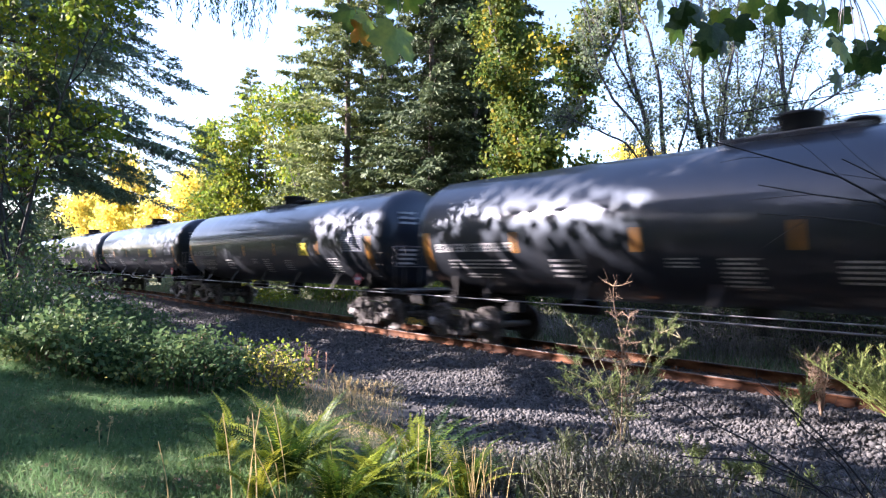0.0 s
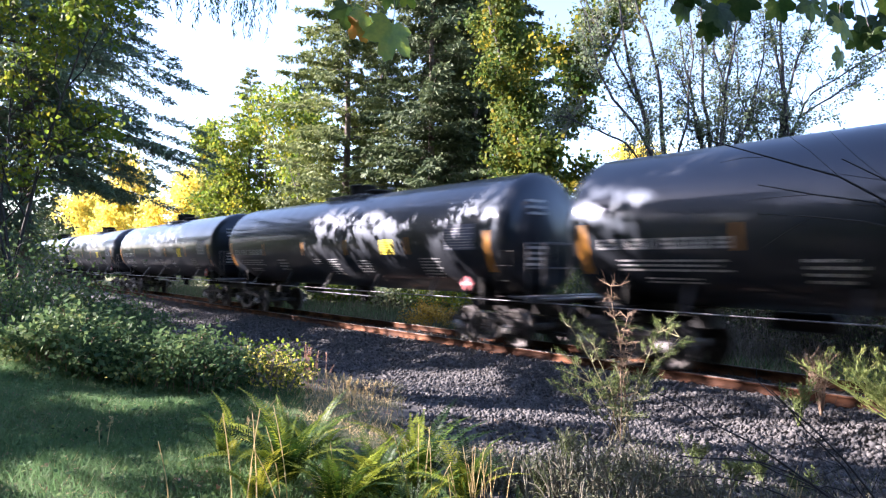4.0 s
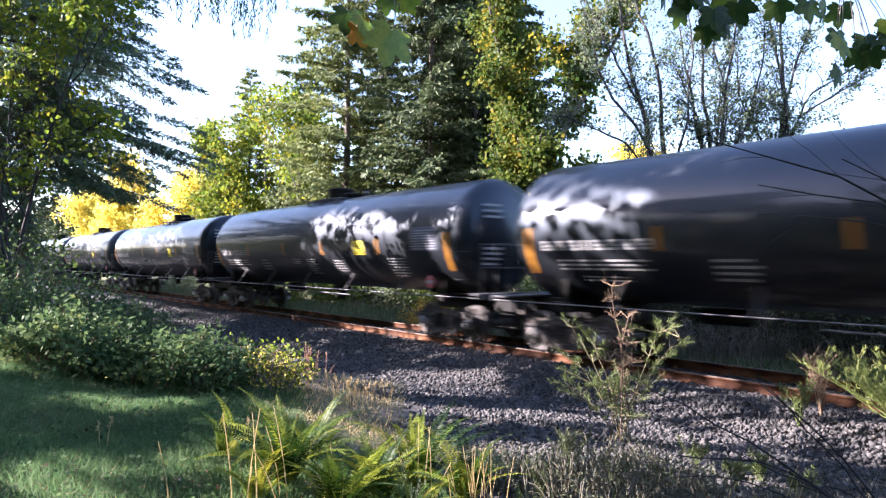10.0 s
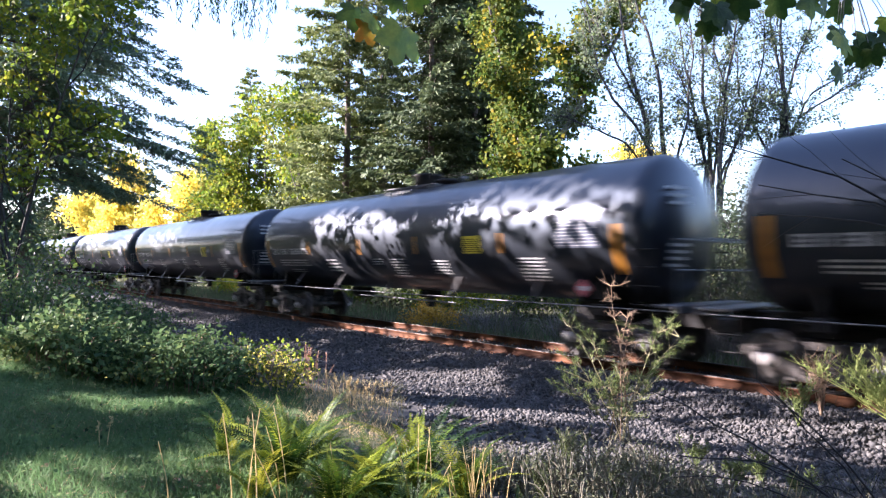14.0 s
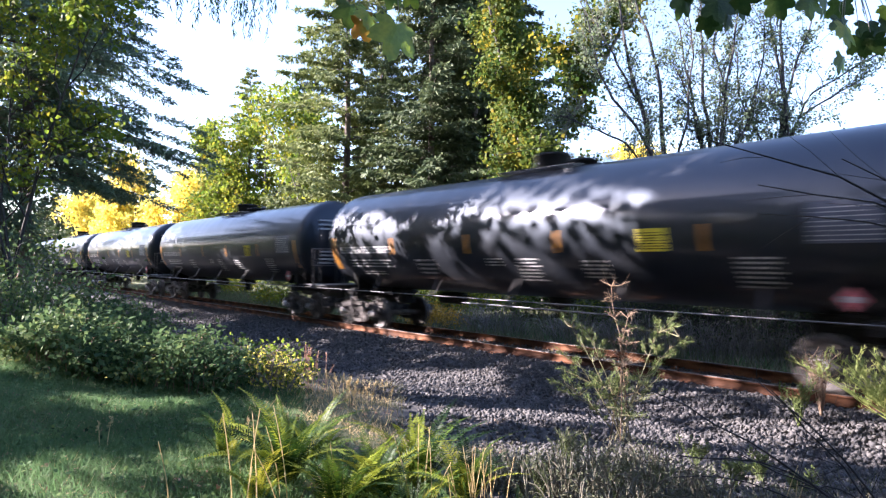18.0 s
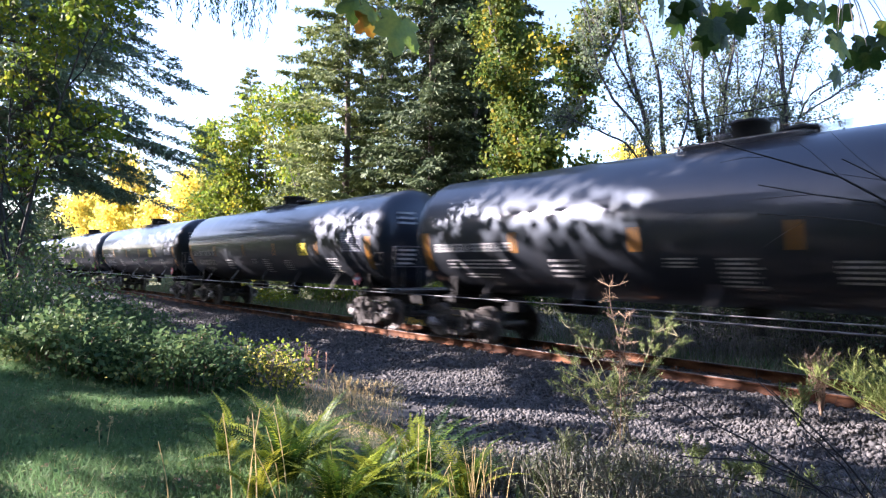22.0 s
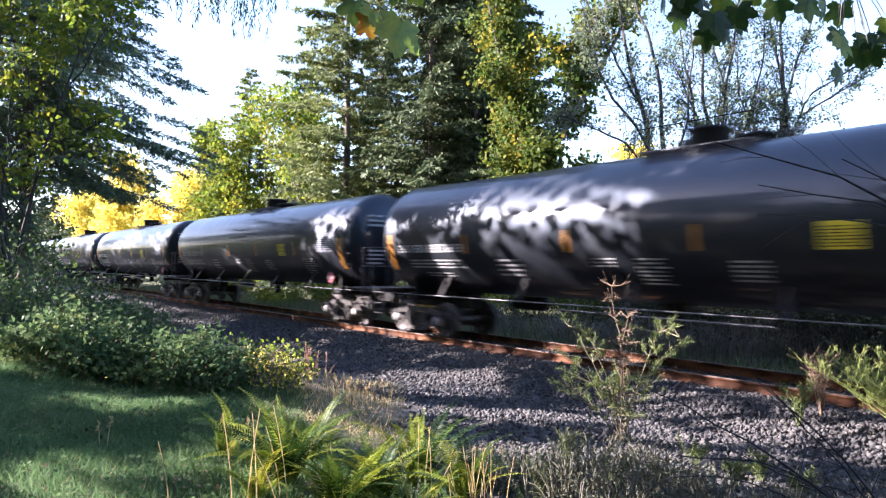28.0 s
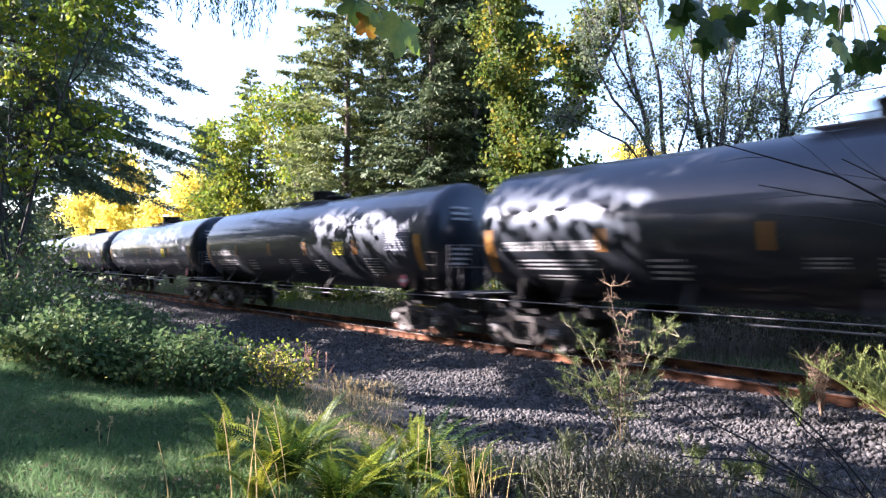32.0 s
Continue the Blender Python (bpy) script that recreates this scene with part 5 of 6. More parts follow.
stalks("seed_stalk", "dry pale seed stalk at the gravel's edge", STRAW, spot(-0.155, 9.6), 30, 0.40, 0.5, 7, True, "dry seed stalks")
stalks("seed_stalk", "dry pale seed stalk in the grass", STRAW, spot(-0.55, 5.2), 4, 0.4, 0.5, 8, True, "dry seed stalks")


def broom(at, label, seed, count, height, spread, mat=None, wood_mat=None, lean=(0, 0), group="broom shrubs", dead=0):
    """Broom: a few forking woody stems, side shoots in the upper half, fine twiggy tips."""
    rng = np.random.default_rng(seed)
    x, y = at
    t = thing("broom_shrub", pose(x, y, float(ground_z(x, y))), label, "shrub", group)
    wood, green, dry = Soup(), Soup(), Soup()
    size = max(0.3, height)
    for k in range(count):
        a, r = rng.uniform(0, 2 * np.pi), 0.25 + 0.75 * rng.random()
        h = height * (rng.uniform(0.8, 1.0) if k < dead else rng.uniform(0.5, 1.0))
        top = np.array([math.cos(a) * spread * r + lean[0] * h, math.sin(a) * spread * r + lean[1] * h, h])
        u = np.linspace(0, 1, 8)[:, None]
        path = top * np.column_stack([u ** 1.2, u ** 1.2, u]) + np.cumsum(rng.normal(size=(8, 3)), 0) * 0.016 * size * u - np.array([0, 0, 0.02])
        gone = k < dead
        (dry if gone else wood).tube(path, np.linspace(0.007 * size + 0.004, 0.003, 8), 4)
        for j in range(9):
            w = rng.uniform(0.35, 1.0)
            p = np.array([np.interp(w, u[:, 0], path[:, c]) for c in range(3)])
            d = np.array([rng.normal() * 0.6, rng.normal() * 0.6, rng.uniform(0.3, 1.1)]) * 0.15 * size
            q = p + d + np.array([0, 0, 0.03])
            m = p + d * 0.5 + rng.normal(size=3) * 0.012
            if gone:
                dry.tube([p, m, q, q + rng.normal(size=3) * 0.05], [0.0055, 0.0045, 0.0035, 0.002], 3)
                for e in range(3):
                    v = q + rng.normal(size=3) * np.array([0.05, 0.05, 0.04])
                    dry.tube([m, (m + v) / 2 + rng.normal(size=3) * 0.012, v], [0.004, 0.003, 0.002], 3)
                continue
            wood.tube([p, m, q], [0.0045, 0.0035, 0.002], 3)
            n = 13
            P = p + (q - p) * rng.uniform(0.2, 1.1, (n, 1)) + rng.normal(size=(n, 3)) * 0.008
            D = d / np.linalg.norm(d) + rng.normal(size=(n, 3)) * 0.45 + np.array([0, 0, 0.4])
            green.kites(P, D, unit(rng, n), rng.uniform(0.035, 0.10, n) * min(1, size), 0.010)
    if count > dead:
        part("woody_stem", wood.mesh("woody_stem", wood_mat or BROOM), wood_mat or BROOM, t)
        part("green_shoot", green.mesh("green_shoot", mat or BROOM), mat or BROOM, t)["kind"] = "stuff"
    if dead:
        part("dead_stem", dry.mesh("dead_stem", BROWN_STRAW), BROWN_STRAW, t, "dry brown branching stem")
    return t


def leggy_broom(at, seed, stems):
    """An old broom: bare stems that fork low and carry tufts of shoots; each stem is its reach to the right, away and up, the tuft's size, and whether it is dead."""
    rng = np.random.default_rng(seed)
    x, y = at
    t = thing("broom_shrub", pose(x, y, float(ground_z(x, y))), "leggy broom shrub with green tufts and one dead forked stem", "shrub", "broom shrubs")
    r, f = np.array([math.cos(TURN), math.sin(TURN), 0]), np.array([-math.sin(TURN), math.cos(TURN), 0])
    for right, away, up, tuft, dead in stems:
        wood, green = Soup(), Soup()
        u = np.linspace(0, 1, 11)[:, None]
        path = (r * right + f * away) * u ** 1.5 + np.array([0, 0, up]) * u - np.array([0, 0, 0.03]) + np.cumsum(rng.normal(size=(11, 3)), 0) * np.array([0.018, 0.018, 0.004]) * u
        path += (r * rng.normal() + f * rng.normal()) * 0.07 * (1 - u)
        wood.tube(path, np.linspace(0.010, 0.004, 11), 5)
        for k in range(22 if dead else 13):
            i = int(rng.integers(8, 11)) if k < (15 if dead else 4) else int(rng.integers(4, 11))
            d = np.array([rng.normal() * 0.8, rng.normal() * 0.8, rng.uniform(0.2, 1.0)]) * (0.10 if dead else 0.17) * (0.5 + tuft)
            q = path[i] + d
            m = path[i] + d * 0.5 + rng.normal(size=3) * 0.015
            wood.tube([path[i], m, q], [0.006, 0.0045, 0.003], 4)
            if dead:
                for e in range(3):
                    wood.tube([m, (m + q) / 2 + rng.normal(size=3) * 0.02, q + rng.normal(size=3) * 0.06], [0.0045, 0.003, 0.002], 3)
                continue
            n = int(70 * tuft)
            P = m + (q - m) * rng.uniform(0.0, 1.2, (n, 1)) + rng.normal(size=(n, 3)) * 0.02
            D = d / np.linalg.norm(d) + rng.normal(size=(n, 3)) * 0.5 + np.array([0, 0, 0.5])
            green.kites(P, D, unit(rng, n), rng.uniform(0.03, 0.085, n), 0.007)
        mat = BROWN_STRAW if dead else PALE_STEM
        stem = part("woody_stem", wood.mesh("woody_stem", mat), mat, t, "dry brown branching stem" if dead else "")
        if not dead:
            part("green_shoot", green.mesh("green_shoot", BROOM), BROOM, stem)["kind"] = "stuff"
    return t


PALE_STEM = surface("pale_broom_stem", [(0.08, 0.07, 0.04), (0.17, 0.15, 0.08), (0.32, 0.28, 0.15)], 6, (0.7, 0.9), bump=0.2, per="island")
old_broom = leggy_broom(spot(0.282, 8.6), 1, ((-0.02, 0.1, 2.15, 0.6, True), (0.2, -0.1, 1.75, 0.5, True), (0.12, 0.0, 1.35, 0.6, True), (0.62, 0.1, 1.5, 1.0, False), (0.85, 0.0, 1.45, 0.9, False), (0.36, -0.15, 1.05, 0.5, False),
                                  (-0.30, 0.2, 1.45, 0.6, False), (-0.62, 0.0, 1.6, 0.5, False), (-0.5, 0.2, 1.05, 0.9, False), (-0.75, 0.1, 0.85, 0.8, False), (0.15, 0.1, 0.9, 0.4, False), (-0.2, 0.15, 0.8, 0.6, False), (0.5, 0.2, 0.8, 0.3, False)))
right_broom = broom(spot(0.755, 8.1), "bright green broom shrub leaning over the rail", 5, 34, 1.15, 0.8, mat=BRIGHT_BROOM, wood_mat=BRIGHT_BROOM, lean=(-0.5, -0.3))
broom(spot(0.60, 9.2), "dry brown broom beside the rail", 6, 9, 0.95, 0.28, dead=9)
broom(spot(0.565, 9.0), "small green broom beside the rail", 7, 9, 0.7, 0.25)
for i, (b, d, h) in enumerate(((0.465, 6.7, 0.42), (0.505, 7.0, 0.40), (0.40, 7.4, 0.35), (0.57, 6.6, 0.38), (0.20, 6.4, 0.55), (0.27, 5.8, 0.5), (0.16, 5.6, 0.45), (0.34, 6.2, 0.3))):
    broom(spot(b, d), "small broom seedling on the gravel", 20 + i, 7, h, 0.2, mat=WEED if i > 3 else BROOM, group="broom seedlings")


# dry twiggy weeds between the ferns and the rails
rng = np.random.default_rng(58)
for i, (b, d, w, h) in enumerate(((0.20, 5.2, 1.0, 0.55), (0.29, 5.0, 0.9, 0.5), (0.36, 5.5, 1.0, 0.5), (0.14, 6.2, 1.0, 0.5), (0.25, 6.2, 1.1, 0.6), (0.44, 5.2, 0.9, 0.4), (0.33, 6.6, 0.9, 0.45), (0.54, 5.6, 0.9, 0.4), (0.08, 6.0, 0.8, 0.4), (0.62, 5.2, 0.8, 0.45), (0.22, 4.4, 0.9, 0.45), (0.40, 4.5, 0.9, 0.35))):
    bush("dry_weed_clump", spot(b, d), "twiggy grey-green weed clump gone dry on the gravel", "weeds", WEED, 400 + i, w, w * 0.8, h, 800, 0.032, DRY_WEED, 60, group="dry weed clumps", slim=0.35)


def bare_shrub(at, label, seed, arms):
    """Leafless dark shrub: each arm is reach towards the view's right, away, and up, with side twigs."""
    rng = np.random.default_rng(seed)
    x, y = at
    t = thing("bare_shrub", pose(x, y, float(ground_z(x, y))), label, "shrub", "bare shrubs")
    r, f = np.array([math.cos(TURN), math.sin(TURN), 0]), np.array([-math.sin(TURN), math.cos(TURN), 0])
    for right, away, up, bow, rad in arms:
        s = Soup()
        u = np.linspace(0, 1, 10)[:, None]
        path = (r * right + f * away) * u + np.array([0, 0, 1.0]) * (up * u + bow * np.sin(u * np.pi)) + np.cumsum(rng.normal(size=(10, 3)), 0) * 0.03 * u
        s.tube(path, np.linspace(rad, 0.0045, 10), 5)
        for k in range(6):
            i = rng.integers(3, 9)
            d = (path[i] - path[i - 1]) * 0.9 + rng.normal(size=3) * 0.2
            q = path[i] + d * rng.uniform(0.5, 1.3)
            s.tube([path[i], (path[i] + q) / 2 + rng.normal(size=3) * 0.02, q], [0.0035, 0.0025, 0.0012], 3)
        part("branch", s.mesh("branch", DARK_TWIG), DARK_TWIG, t)


bare_shrub(spot(1.3, 4.6), "leafless dark shrub with thin arching branches", 1, ((-3.85, 0.1, 3.3, 0.72, 0.022), (-3.08, 0.1, 3.3, 0.65, 0.018), (-3.53, 0.1, 3.02, 0.85, 0.016), (-3.5, 0.15, 2.9, 0.9, 0.014)))
bare_shrub(spot(0.78, 4.4), "leafless dark shrub with thin arching branches", 2, ((-1.05, 0.5, 1.3, 0.25, 0.011), (-1.5, 0.6, 0.75, 0.3, 0.009), (-0.8, 0.2, 0.75, 0.2, 0.009), (-1.9, 0.3, 1.5, 0.1, 0.013), (-1.3, 0.4, 0.9, 0.15, 0.010), (-1.0, 0.3, 1.2, 0.1, 0.010), (-1.6, 0.5, 0.6, 0.25, 0.008)))


# unseen trees, added beside and behind the clearing to shade train and gravel
def shade_trees():
    rng = np.random.default_rng(404)
    S = np.array(SUN_FROM)
    m = 150000
    side = np.column_stack([rng.uniform(-80, 4, m), np.full(m, -1.5), rng.uniform(-0.3, 5.9, m)])
    side = side[rng.random(m) < np.where(side[:, 0] < -45, 0.95, 1.0)]
    low = np.column_stack([rng.uniform(-24, 5, 42000), rng.uniform(-12.0, -1.5, 42000), np.full(42000, -0.4)])

    T = np.concatenate([side, low])
    T = T[noise_keep(T)]
    depth = rng.uniform(-22.0, -15.2, len(T))
    P = T + S * ((T[:, 1] - depth) / -S[1])[:, None]
    trunks = np.arange(-100, 0, 7.0) + rng.normal(size=15) * 0.8
    P = P[~in_gap(P, 0.34)]
    own = np.argmin(np.abs(P[:, :1] - trunks[None]), 1)
    for i, tx in enumerate(trunks):
        Q = P[own == i]
        if len(Q) < 50:
            continue
        ty = -18.6 + rng.normal() * 0.6
        gz = float(ground_z(tx, ty))
        t = thing("shade_maple", pose(tx, ty, gz), "unseen leafy maple added beside the clearing for its shade", "tree", "maples beside the clearing")
        Q = Q - np.array([tx, ty, gz])
        wood = Soup()
        top = np.percentile(Q[:, 2], 96)
        u = np.linspace(0, 1, 9)
        wood.tube(np.column_stack([0.25 * np.sin(3 * u), 0.2 * np.sin(4 * u + i), -0.1 + top * u]), np.linspace(0.26, 0.04, 9), 9)
        for k in range(46):
            q = Q[rng.integers(len(Q))]
            h = max(1.2, q[2] * rng.uniform(0.45, 0.8))
            v = np.linspace(0, 1, 5)[:, None]
            wood.tube(np.array([0, 0, h]) * (1 - v) + q * v + np.array([0, 0, 0.5]) * np.sin(v * np.pi), np.linspace(0.06, 0.012, 5), 5)
        part("trunk", wood.mesh("trunk", MAPLE_BARK, True), MAPLE_BARK, t)
        s = Soup()
        n = len(Q)
        L = rng.uniform(0.17, 0.34, n)
        s.kites(Q, unit(rng, n), unit(rng, n) + S * 0.6, L, L * 0.85, 0.1)
        part("crown", s.mesh("crown", GREEN_LEAF), GREEN_LEAF, t)


def noise_keep(T):
    """Leaves out a scatter of small gaps."""
    v = np.sin(3.1 * T[:, 0] + 1.7 * T[:, 2]) * np.sin(2.3 * T[:, 2] - 1.1 * T[:, 0] + 0.7 * T[:, 1]) + 0.6 * np.sin(7.3 * T[:, 0] - 5.1 * T[:, 2] + 3 * T[:, 1])
    return v < 1.2


shade_trees()


# overhanging maple with large turning leaves
def maple_leaf_mesh(name, mat, seed):
    rng = random.Random(seed)
    tips = [(-150, 0.40)]
    for c, r in ((-108, 0.70), (-52, 0.95), (0, 1.05), (52, 0.95), (108, 0.70)):
        tips += [(c - 26, 0.60), (c - 20, 0.72 * r), (c - 13, 0.86 * r), (c - 6, 0.89 * r), (c, r), (c + 6, 0.89 * r), (c + 13, 0.86 * r), (c + 20, 0.72 * r)]
    tips += [(134, 0.46), (150, 0.40), (180, 0.12)]
    bm = bmesh.new()
    ring = []
    for a, r in tips:
        r *= 0.135 * rng.uniform(0.96, 1.04)
        x, z = r * math.sin(radians(a)), -0.03 - r * math.cos(radians(a)) - 0.05
        ring.append(bm.verts.new((x, 0.12 * abs(x) + 0.9 * (z + 0.08) ** 2, z)))
    mid = bm.verts.new((0, -0.006, -0.075))
    for i in range(len(ring)):
        bm.faces.new((ring[i], ring[(i + 1) % len(ring)], mid))
    bm.faces.new([bm.verts.new((a, 0.0, z)) for a, z in ((-0.0018, 0.06), (0.0018, 0.06), (0.0018, -0.08), (-0.0018, -0.08))])
    me = bpy.data.meshes.new(name)
    bm.to_mesh(me)
    bm.free()
    me.materials.append(mat)
    return me


def near_leaf(name, colours):
    m = surface(name, colours, 9, (0.4, 0.55), bump=0.12, fine=70)
    nt = m.node_tree
    b = nt.nodes["Principled BSDF"]
    tr = nt.nodes.new("ShaderNodeBsdfTranslucent")
    linked(nt, b.inputs["Base Color"].links[0].from_socket, tr.inputs["Color"])
    sh = nt.nodes.new("ShaderNodeMixShader")
    sh.inputs["Fac"].default_value = 0.5
    linked(nt, b.outputs["BSDF"], sh.inputs[1])
    linked(nt, tr.outputs["BSDF"], sh.inputs[2])
    linked(nt, sh.outputs["Shader"], nt.nodes["Material Output"].inputs["Surface"])
    return m


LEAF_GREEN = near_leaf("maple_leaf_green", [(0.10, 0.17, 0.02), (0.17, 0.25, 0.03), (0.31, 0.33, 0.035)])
# LEAF_GREEN out of the sun, its shade put into darker colours
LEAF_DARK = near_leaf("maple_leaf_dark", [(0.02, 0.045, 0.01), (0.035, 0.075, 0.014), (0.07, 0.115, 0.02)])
LEAF_ORANGE = near_leaf("maple_leaf_orange", [(0.16, 0.18, 0.025), (0.34, 0.22, 0.03), (0.5, 0.17, 0.02)])
SPRIGS = []


def overhang():
    x, y = 2.2, -13.6
    g = float(ground_z(x, y))
    t = thing("overhanging_maple", pose(x, y, g), "maple whose turning leaves hang over the clearing", "tree")
    s = Soup()
    u = np.linspace(0, 1, 8)[:, None]
    s.tube(np.array([0, 0, -0.1]) * (1 - u) + np.array([-0.3, 0.3, 6.5]) * u, np.linspace(0.2, 0.08, 8), 9)
    ends = [(spot(-0.085, 2.9), 3.38), (spot(0.425, 3.2), 3.43), (spot(0.58, 3.3), 3.44), (spot(0.645, 3.2), 3.30)]
    for (ex, ey), ez in ends:
        a, b = np.array([-0.15, 0.15, 3.2]), np.array([ex - x, ey - y, ez - g + 0.12])
        s.tube(a * (1 - u) + b * u + np.array([0, 0, 0.8]) * np.sin(u * np.pi), np.linspace(0.05, 0.006, 8), 6)
    part("trunk", s.mesh("trunk", MAPLE_BARK, True), MAPLE_BARK, t)
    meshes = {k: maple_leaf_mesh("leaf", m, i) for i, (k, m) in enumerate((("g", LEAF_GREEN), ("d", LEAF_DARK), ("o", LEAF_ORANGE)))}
    face = math.degrees(TURN)
    # leaf: offset to the right, away and up, kind, size, turn, tilt
    sets = (
        (0, ((0.03, 0.0, -0.38, "g", 1.2, 30, -12), (-0.17, 0.02, -0.36, "o", 0.75, -20, 25), (-0.12, 0.05, -0.34, "g", 0.75, 40, -30), (-0.20, 0.08, -0.27, "d", 0.85, 15, -15), (0.06, 0.06, -0.22, "g", 0.6, -30, 20), (0.0, 0.1, -0.2, "d", 0.6, 20, 10))),
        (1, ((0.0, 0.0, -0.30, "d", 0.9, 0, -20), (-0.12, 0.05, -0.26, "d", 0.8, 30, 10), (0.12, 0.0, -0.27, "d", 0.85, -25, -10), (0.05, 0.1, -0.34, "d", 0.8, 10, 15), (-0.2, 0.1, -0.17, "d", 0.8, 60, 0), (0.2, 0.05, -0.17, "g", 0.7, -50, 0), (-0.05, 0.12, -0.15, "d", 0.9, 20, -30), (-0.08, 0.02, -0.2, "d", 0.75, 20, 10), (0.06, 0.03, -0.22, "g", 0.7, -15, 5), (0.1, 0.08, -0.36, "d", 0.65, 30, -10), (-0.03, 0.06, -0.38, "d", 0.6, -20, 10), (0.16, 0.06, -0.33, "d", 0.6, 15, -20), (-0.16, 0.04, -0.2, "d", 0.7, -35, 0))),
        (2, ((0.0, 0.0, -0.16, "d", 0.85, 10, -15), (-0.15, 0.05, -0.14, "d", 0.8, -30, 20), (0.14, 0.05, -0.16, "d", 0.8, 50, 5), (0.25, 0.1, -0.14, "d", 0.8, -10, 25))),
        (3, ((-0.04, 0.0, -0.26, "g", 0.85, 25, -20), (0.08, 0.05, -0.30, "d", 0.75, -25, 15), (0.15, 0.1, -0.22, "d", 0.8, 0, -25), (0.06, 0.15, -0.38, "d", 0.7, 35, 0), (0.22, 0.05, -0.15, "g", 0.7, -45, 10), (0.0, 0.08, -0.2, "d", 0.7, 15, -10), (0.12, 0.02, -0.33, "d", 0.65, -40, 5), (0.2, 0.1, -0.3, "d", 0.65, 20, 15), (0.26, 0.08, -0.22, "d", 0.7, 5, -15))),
    )
    r, f = np.array([math.cos(TURN), math.sin(TURN), 0]), np.array([-math.sin(TURN), math.cos(TURN), 0])
    for i, leaves_ in sets:
        (ex, ey), ez = ends[i]
        home = Vector((ex - x, ey - y, ez - g + 0.12))
        sprig = None
        for right, away, up, *_ in leaves_:
            tip = r * right + f * away + np.array([0, 0, up])
            v = np.linspace(0, 1, 5)[:, None]
            w = Soup()
            w.tube(tip * v + np.array([0, 0, 0.05]) * np.sin(v * np.pi), np.linspace(0.004, 0.0018, 5), 4)
            if sprig:
                part("stalk", w.mesh("stalk", TWIG), TWIG, sprig)
            else:
                sprig = part("sprig", w.mesh("sprig", TWIG), TWIG, t, "hanging sprig of maple leaves", Matrix.Translation(home))
        for right, away, up, kind, size, turn, tilt in leaves_:
            tip = r * right + f * away + np.array([0, 0, up])
            lf = part("leaf", meshes[kind], LEAF_GREEN, sprig, "", pose(*tip, tilt, 0.5 * turn, face + turn))
            lf.scale = (size, size, size)
        SPRIGS.append((sprig, home))


overhang()


# unseen woods added to close the place behind and darken the tanks' reflections
rng = np.random.default_rng(91)
for i in range(22):
    conifer((-108 + 5.3 * i + rng.normal(), -33 + rng.normal() * 1.5), PLAIN_FIR, "unseen dark fir added behind the clearing", 50 * i, 0.58, "firs behind the clearing")
for i in range(9):
    conifer((30 + 9 * (i % 5) + rng.normal(), -17 - 9 * (i // 5) + rng.normal() * 2), PLAIN_FIR, "unseen dark fir added behind the clearing", 70 * i, 0.5, "firs behind the clearing")
for i in range(15):
    conifer((-3 + 3.3 * i + 0.5 * rng.normal(), -19.5 + 0.6 * rng.normal()), PLAIN_FIR, "unseen tall dark fir added behind the clearing", 83 * i, 1.05 + 0.15 * rng.random(), "firs behind the clearing")
for i in range(14):
    conifer((-2 + 4.2 * i + rng.normal(), -24 - 5 * (i % 2) + rng.normal()), PLAIN_FIR, "unseen tall dark fir added behind the clearing", 47 * i, 1.0 + 0.15 * rng.random(), "firs behind the clearing")
for i in range(7):
    bush("thicket", (9 + 6.5 * i, -9.5 + rng.normal()), "unseen dense brush added beside the clearing", "bush", GREEN_LEAF, 300 + i, 7, 3, 2.6, 2200, 0.22, DARK_TWIG, 40, group="brush beside the clearing")
for i in range(12):
    bush("thicket", (-70 + 6.5 * i, -25 + rng.normal()), "unseen dense brush added beside the clearing", "bush", GREEN_LEAF, 320 + i, 8, 3, 4.6, 2200, 0.36, DARK_TWIG, 40, group="brush beside the clearing")


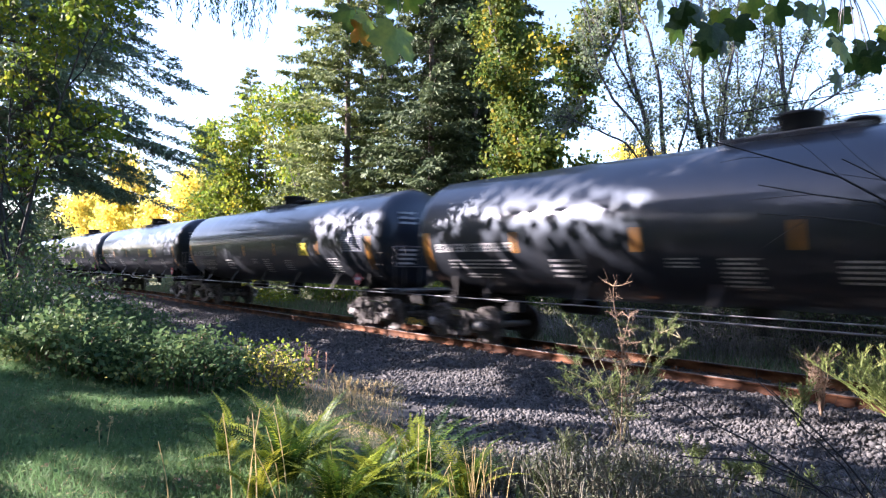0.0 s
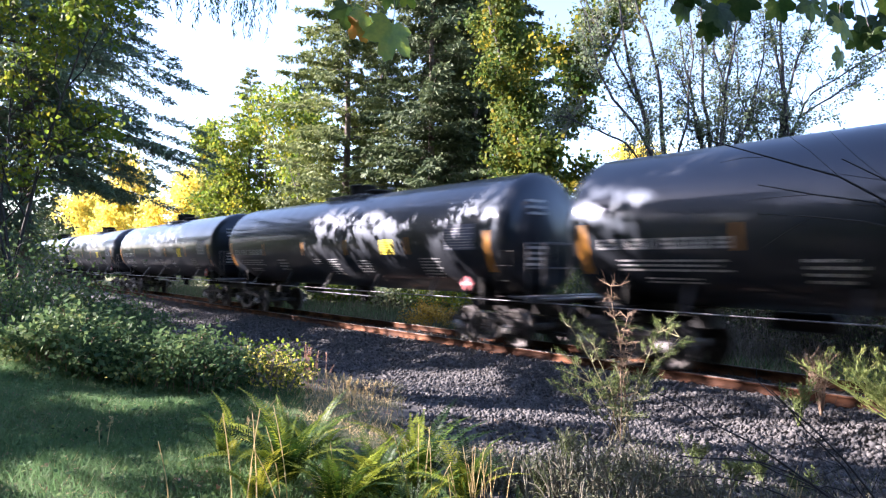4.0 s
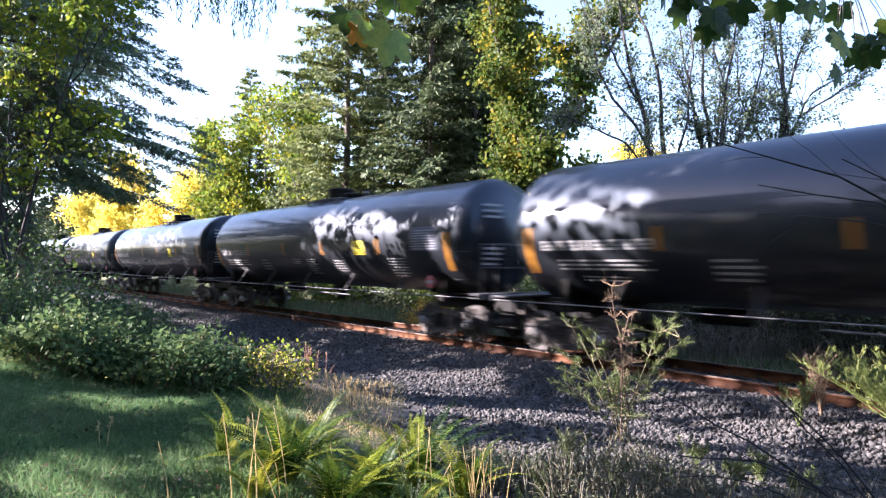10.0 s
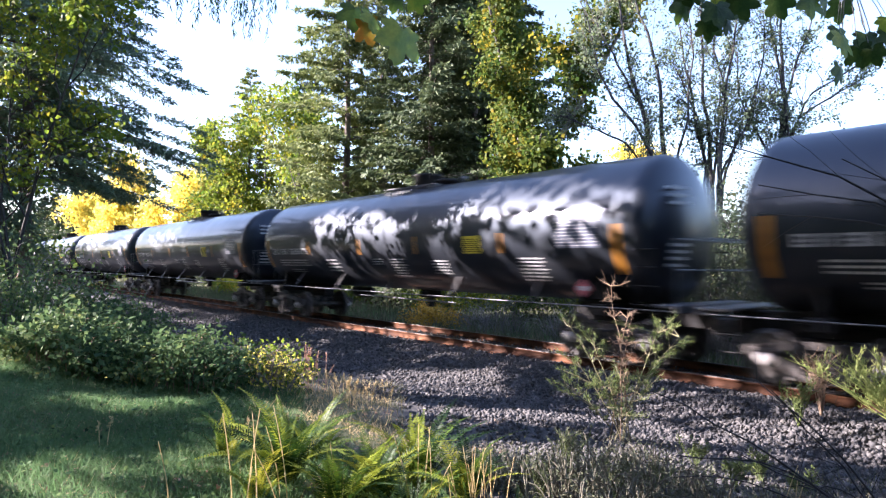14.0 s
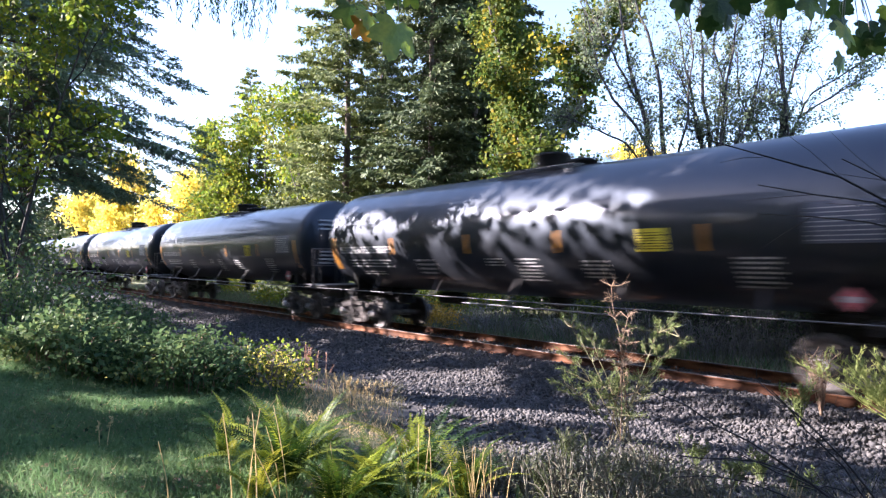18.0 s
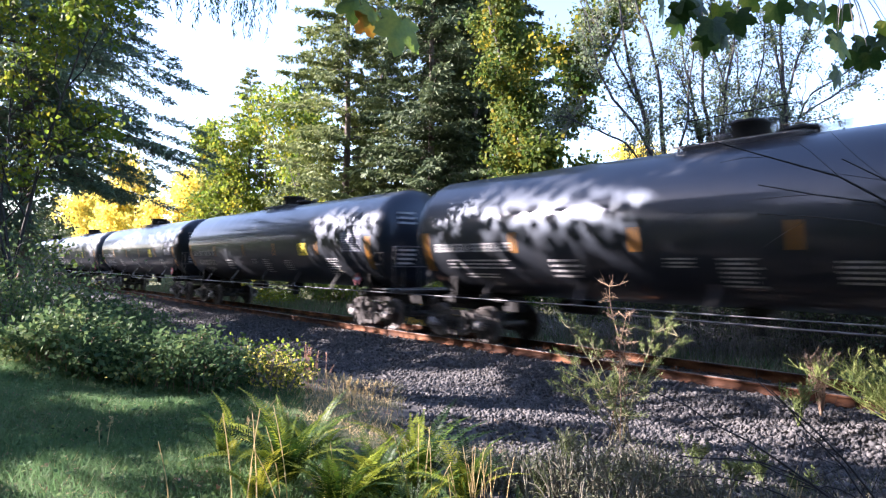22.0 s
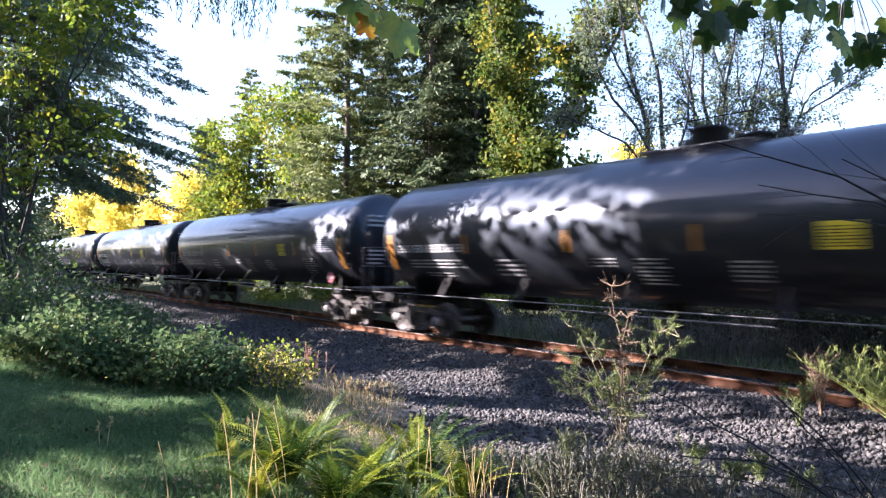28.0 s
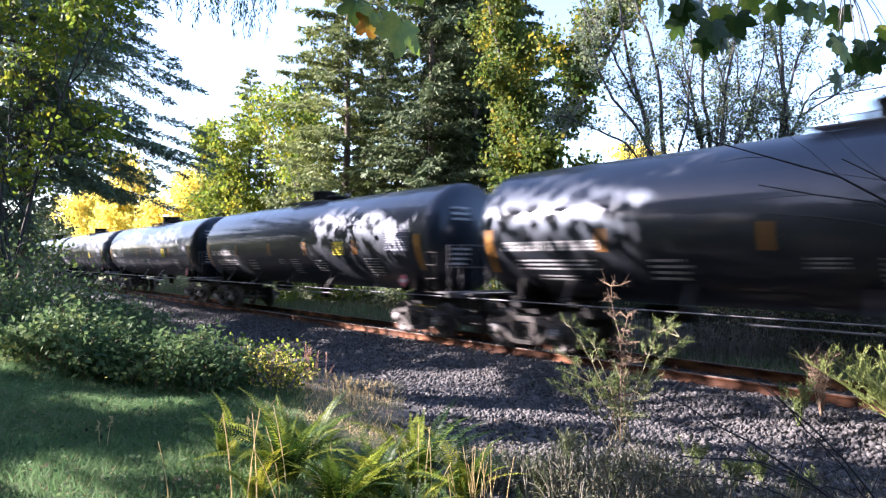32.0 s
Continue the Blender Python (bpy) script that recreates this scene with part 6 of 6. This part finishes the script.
# ---- the motion ----
# seconds, shift to the right and up in centimetres, for each wind-blown sprig
SWAY = (
    ((0, 0, 0), (1, -1.8, 1.3), (2, 0.2, 1.3), (3, -2.3, 1.8), (6, -1.8, 2.6), (7, 0.8, 1.6), (9, -0.2, 0.5), (10, -1.5, -0.8), (11, 3.4, -2.1), (11.5, 5.5, -1.3), (12.5, 1, 0.5), (13, 3.9, 0), (14, 2.6, 0), (17, 0, 4.4), (18, -0.5, 2.3), (19, -0.5, 3.1), (20, 1.6, 1.8), (21, 1.6, 6), (22, 1, 4.7), (23, 2.3, 12), (24, 0, 18.8), (25, 0.5, 19), (25.5, 1.3, 13), (28, 1.6, 3.9), (29, 0.3, 6.5), (30, 1.6, 8.3), (31, -0.3, 2.1), (32, 1.8, 3.9)),
    ((0, 0, 0), (1, 0.5, 2), (2, 0, 5), (3, 1, 6.5), (6, 2, 19), (8, 1, 11.5), (9, 0, 9.5), (11, 1, 9), (13, 2, 21), (14, 1, 11.5), (17, 0, 9.5), (19, 2, 19), (21, 0, 5), (23, 0, 3), (25, 1, 8), (28, 0.5, 6.5), (30, 1, 5), (32, 0, 2)),
    ((0, 0, 0), (3, 1, 2), (6, 1, 4), (9, 0, 2), (13, 1, 5), (17, 0, 3), (19, 1, 6), (21, 0, 1), (23, 0, 2), (28, 0, 3), (32, 0, 1)),
    ((0, 0, 0), (1, 0, 0), (2, -2, 4.3), (3, 0, 14), (6, -2, 5), (8, -1, 3.5), (9, -1, 0.6), (11, 0, 5), (13, 0, 4), (14, 0, 4), (17, 0, 3), (19, 2, 16), (21, 0, 8.6), (23, -1, -1.4), (25, 0, 2), (28, 0, 3.5), (30, 0, 2), (32, 0, 0)),
)


# seconds, lean in degrees of the two brooms in the train's wind
RIGHT_LEAN = ((0, 0), (2, 2), (3, 5), (6, 0), (8, 2), (10, 3), (12, 1), (14, 4), (17, 2), (18, 4), (19, 12), (20, 30), (20.6, 22), (21.2, 11), (22, 6), (23, 3), (25, 5), (28, 2), (29, 4), (32, 1))
OLD_LEAN = ((0, 0), (3, 1), (6, 0.3), (8, 1), (10, 0.5), (14, 0.8), (17, 0.5), (19, 1.5), (20, 4.5), (21, 2), (22, 1.5), (25, 1), (29, 0.5), (32, 0.8))
# how far the train runs behind an even pace, in metres
LAG = ((0, -0.2), (2, -0.14), (4, -0.1), (6, -0.05), (8, 0.05), (10, 0.14), (12, 0.21), (14, 0.25), (16, 0.25), (18, 0.2), (20, 0.1), (22, -0.05), (23, -0.15), (24, -0.18), (25, -0.36), (26, -0.5), (28, -0.74), (29, -0.88), (30, -1.0), (31, -1.33), (32, -1.66))


def motions():
    for (sprig, home), rows in zip(SPRIGS, SWAY):
        right = Vector((math.cos(TURN), math.sin(TURN), 0)) * 0.01
        walk(sprig, [(t, Matrix.Translation(home + right * a + Vector((0, 0, 0.01 * b))) @ pose(0, 0, 0, 0.4 * b, 0, 1.2 * a)) for t, a, b in rows])
    for shrub, rows in ((right_broom, RIGHT_LEAN), (old_broom, OLD_LEAN)):
        home = shrub.matrix_world.copy()
        turn = Matrix.Rotation(TURN, 4, "Z")
        walk(shrub, [(t, home @ turn @ pose(0, 0, 0, 0, -a, 0) @ turn.inverted()) for t, a in rows])
    radius = 0.457
    for ob, s0 in CARS:
        walk(ob, [(t, pose(s0 - SPEED * t + lag, 0, 0)) for t, lag in LAG])
        for truck in [c for c in ob.children if c.name.startswith("truck")]:
            for ws in [c for c in truck.children if c.name.startswith("wheelset")]:
                home = ws.matrix_basis.translation.copy()
                base = s0 + truck.location.x + home.x
                t0 = max(0.0, (base - 1.0) / SPEED)
                t1 = min(32.0, (base + 42.0) / SPEED)
                rows = [(0.0, pose(*home))]
                if t1 > 0 and t0 < 32:
                    f0, f1 = math.floor(t0 * FPS) + 1, math.floor(t1 * FPS)
                    rows += [(f / FPS, pose(*home, 0, -math.degrees(SPEED * (f - f0) / FPS / radius) % 360.0, 0)) for f in range(f0, f1 + 1)]
                    last = rows[-1][1]
                    if rows[-1][0] < 32.0:
                        rows.append((32.0, last))
                else:
                    rows.append((32.0, pose(*home)))
                walk(ws, rows)


motions()
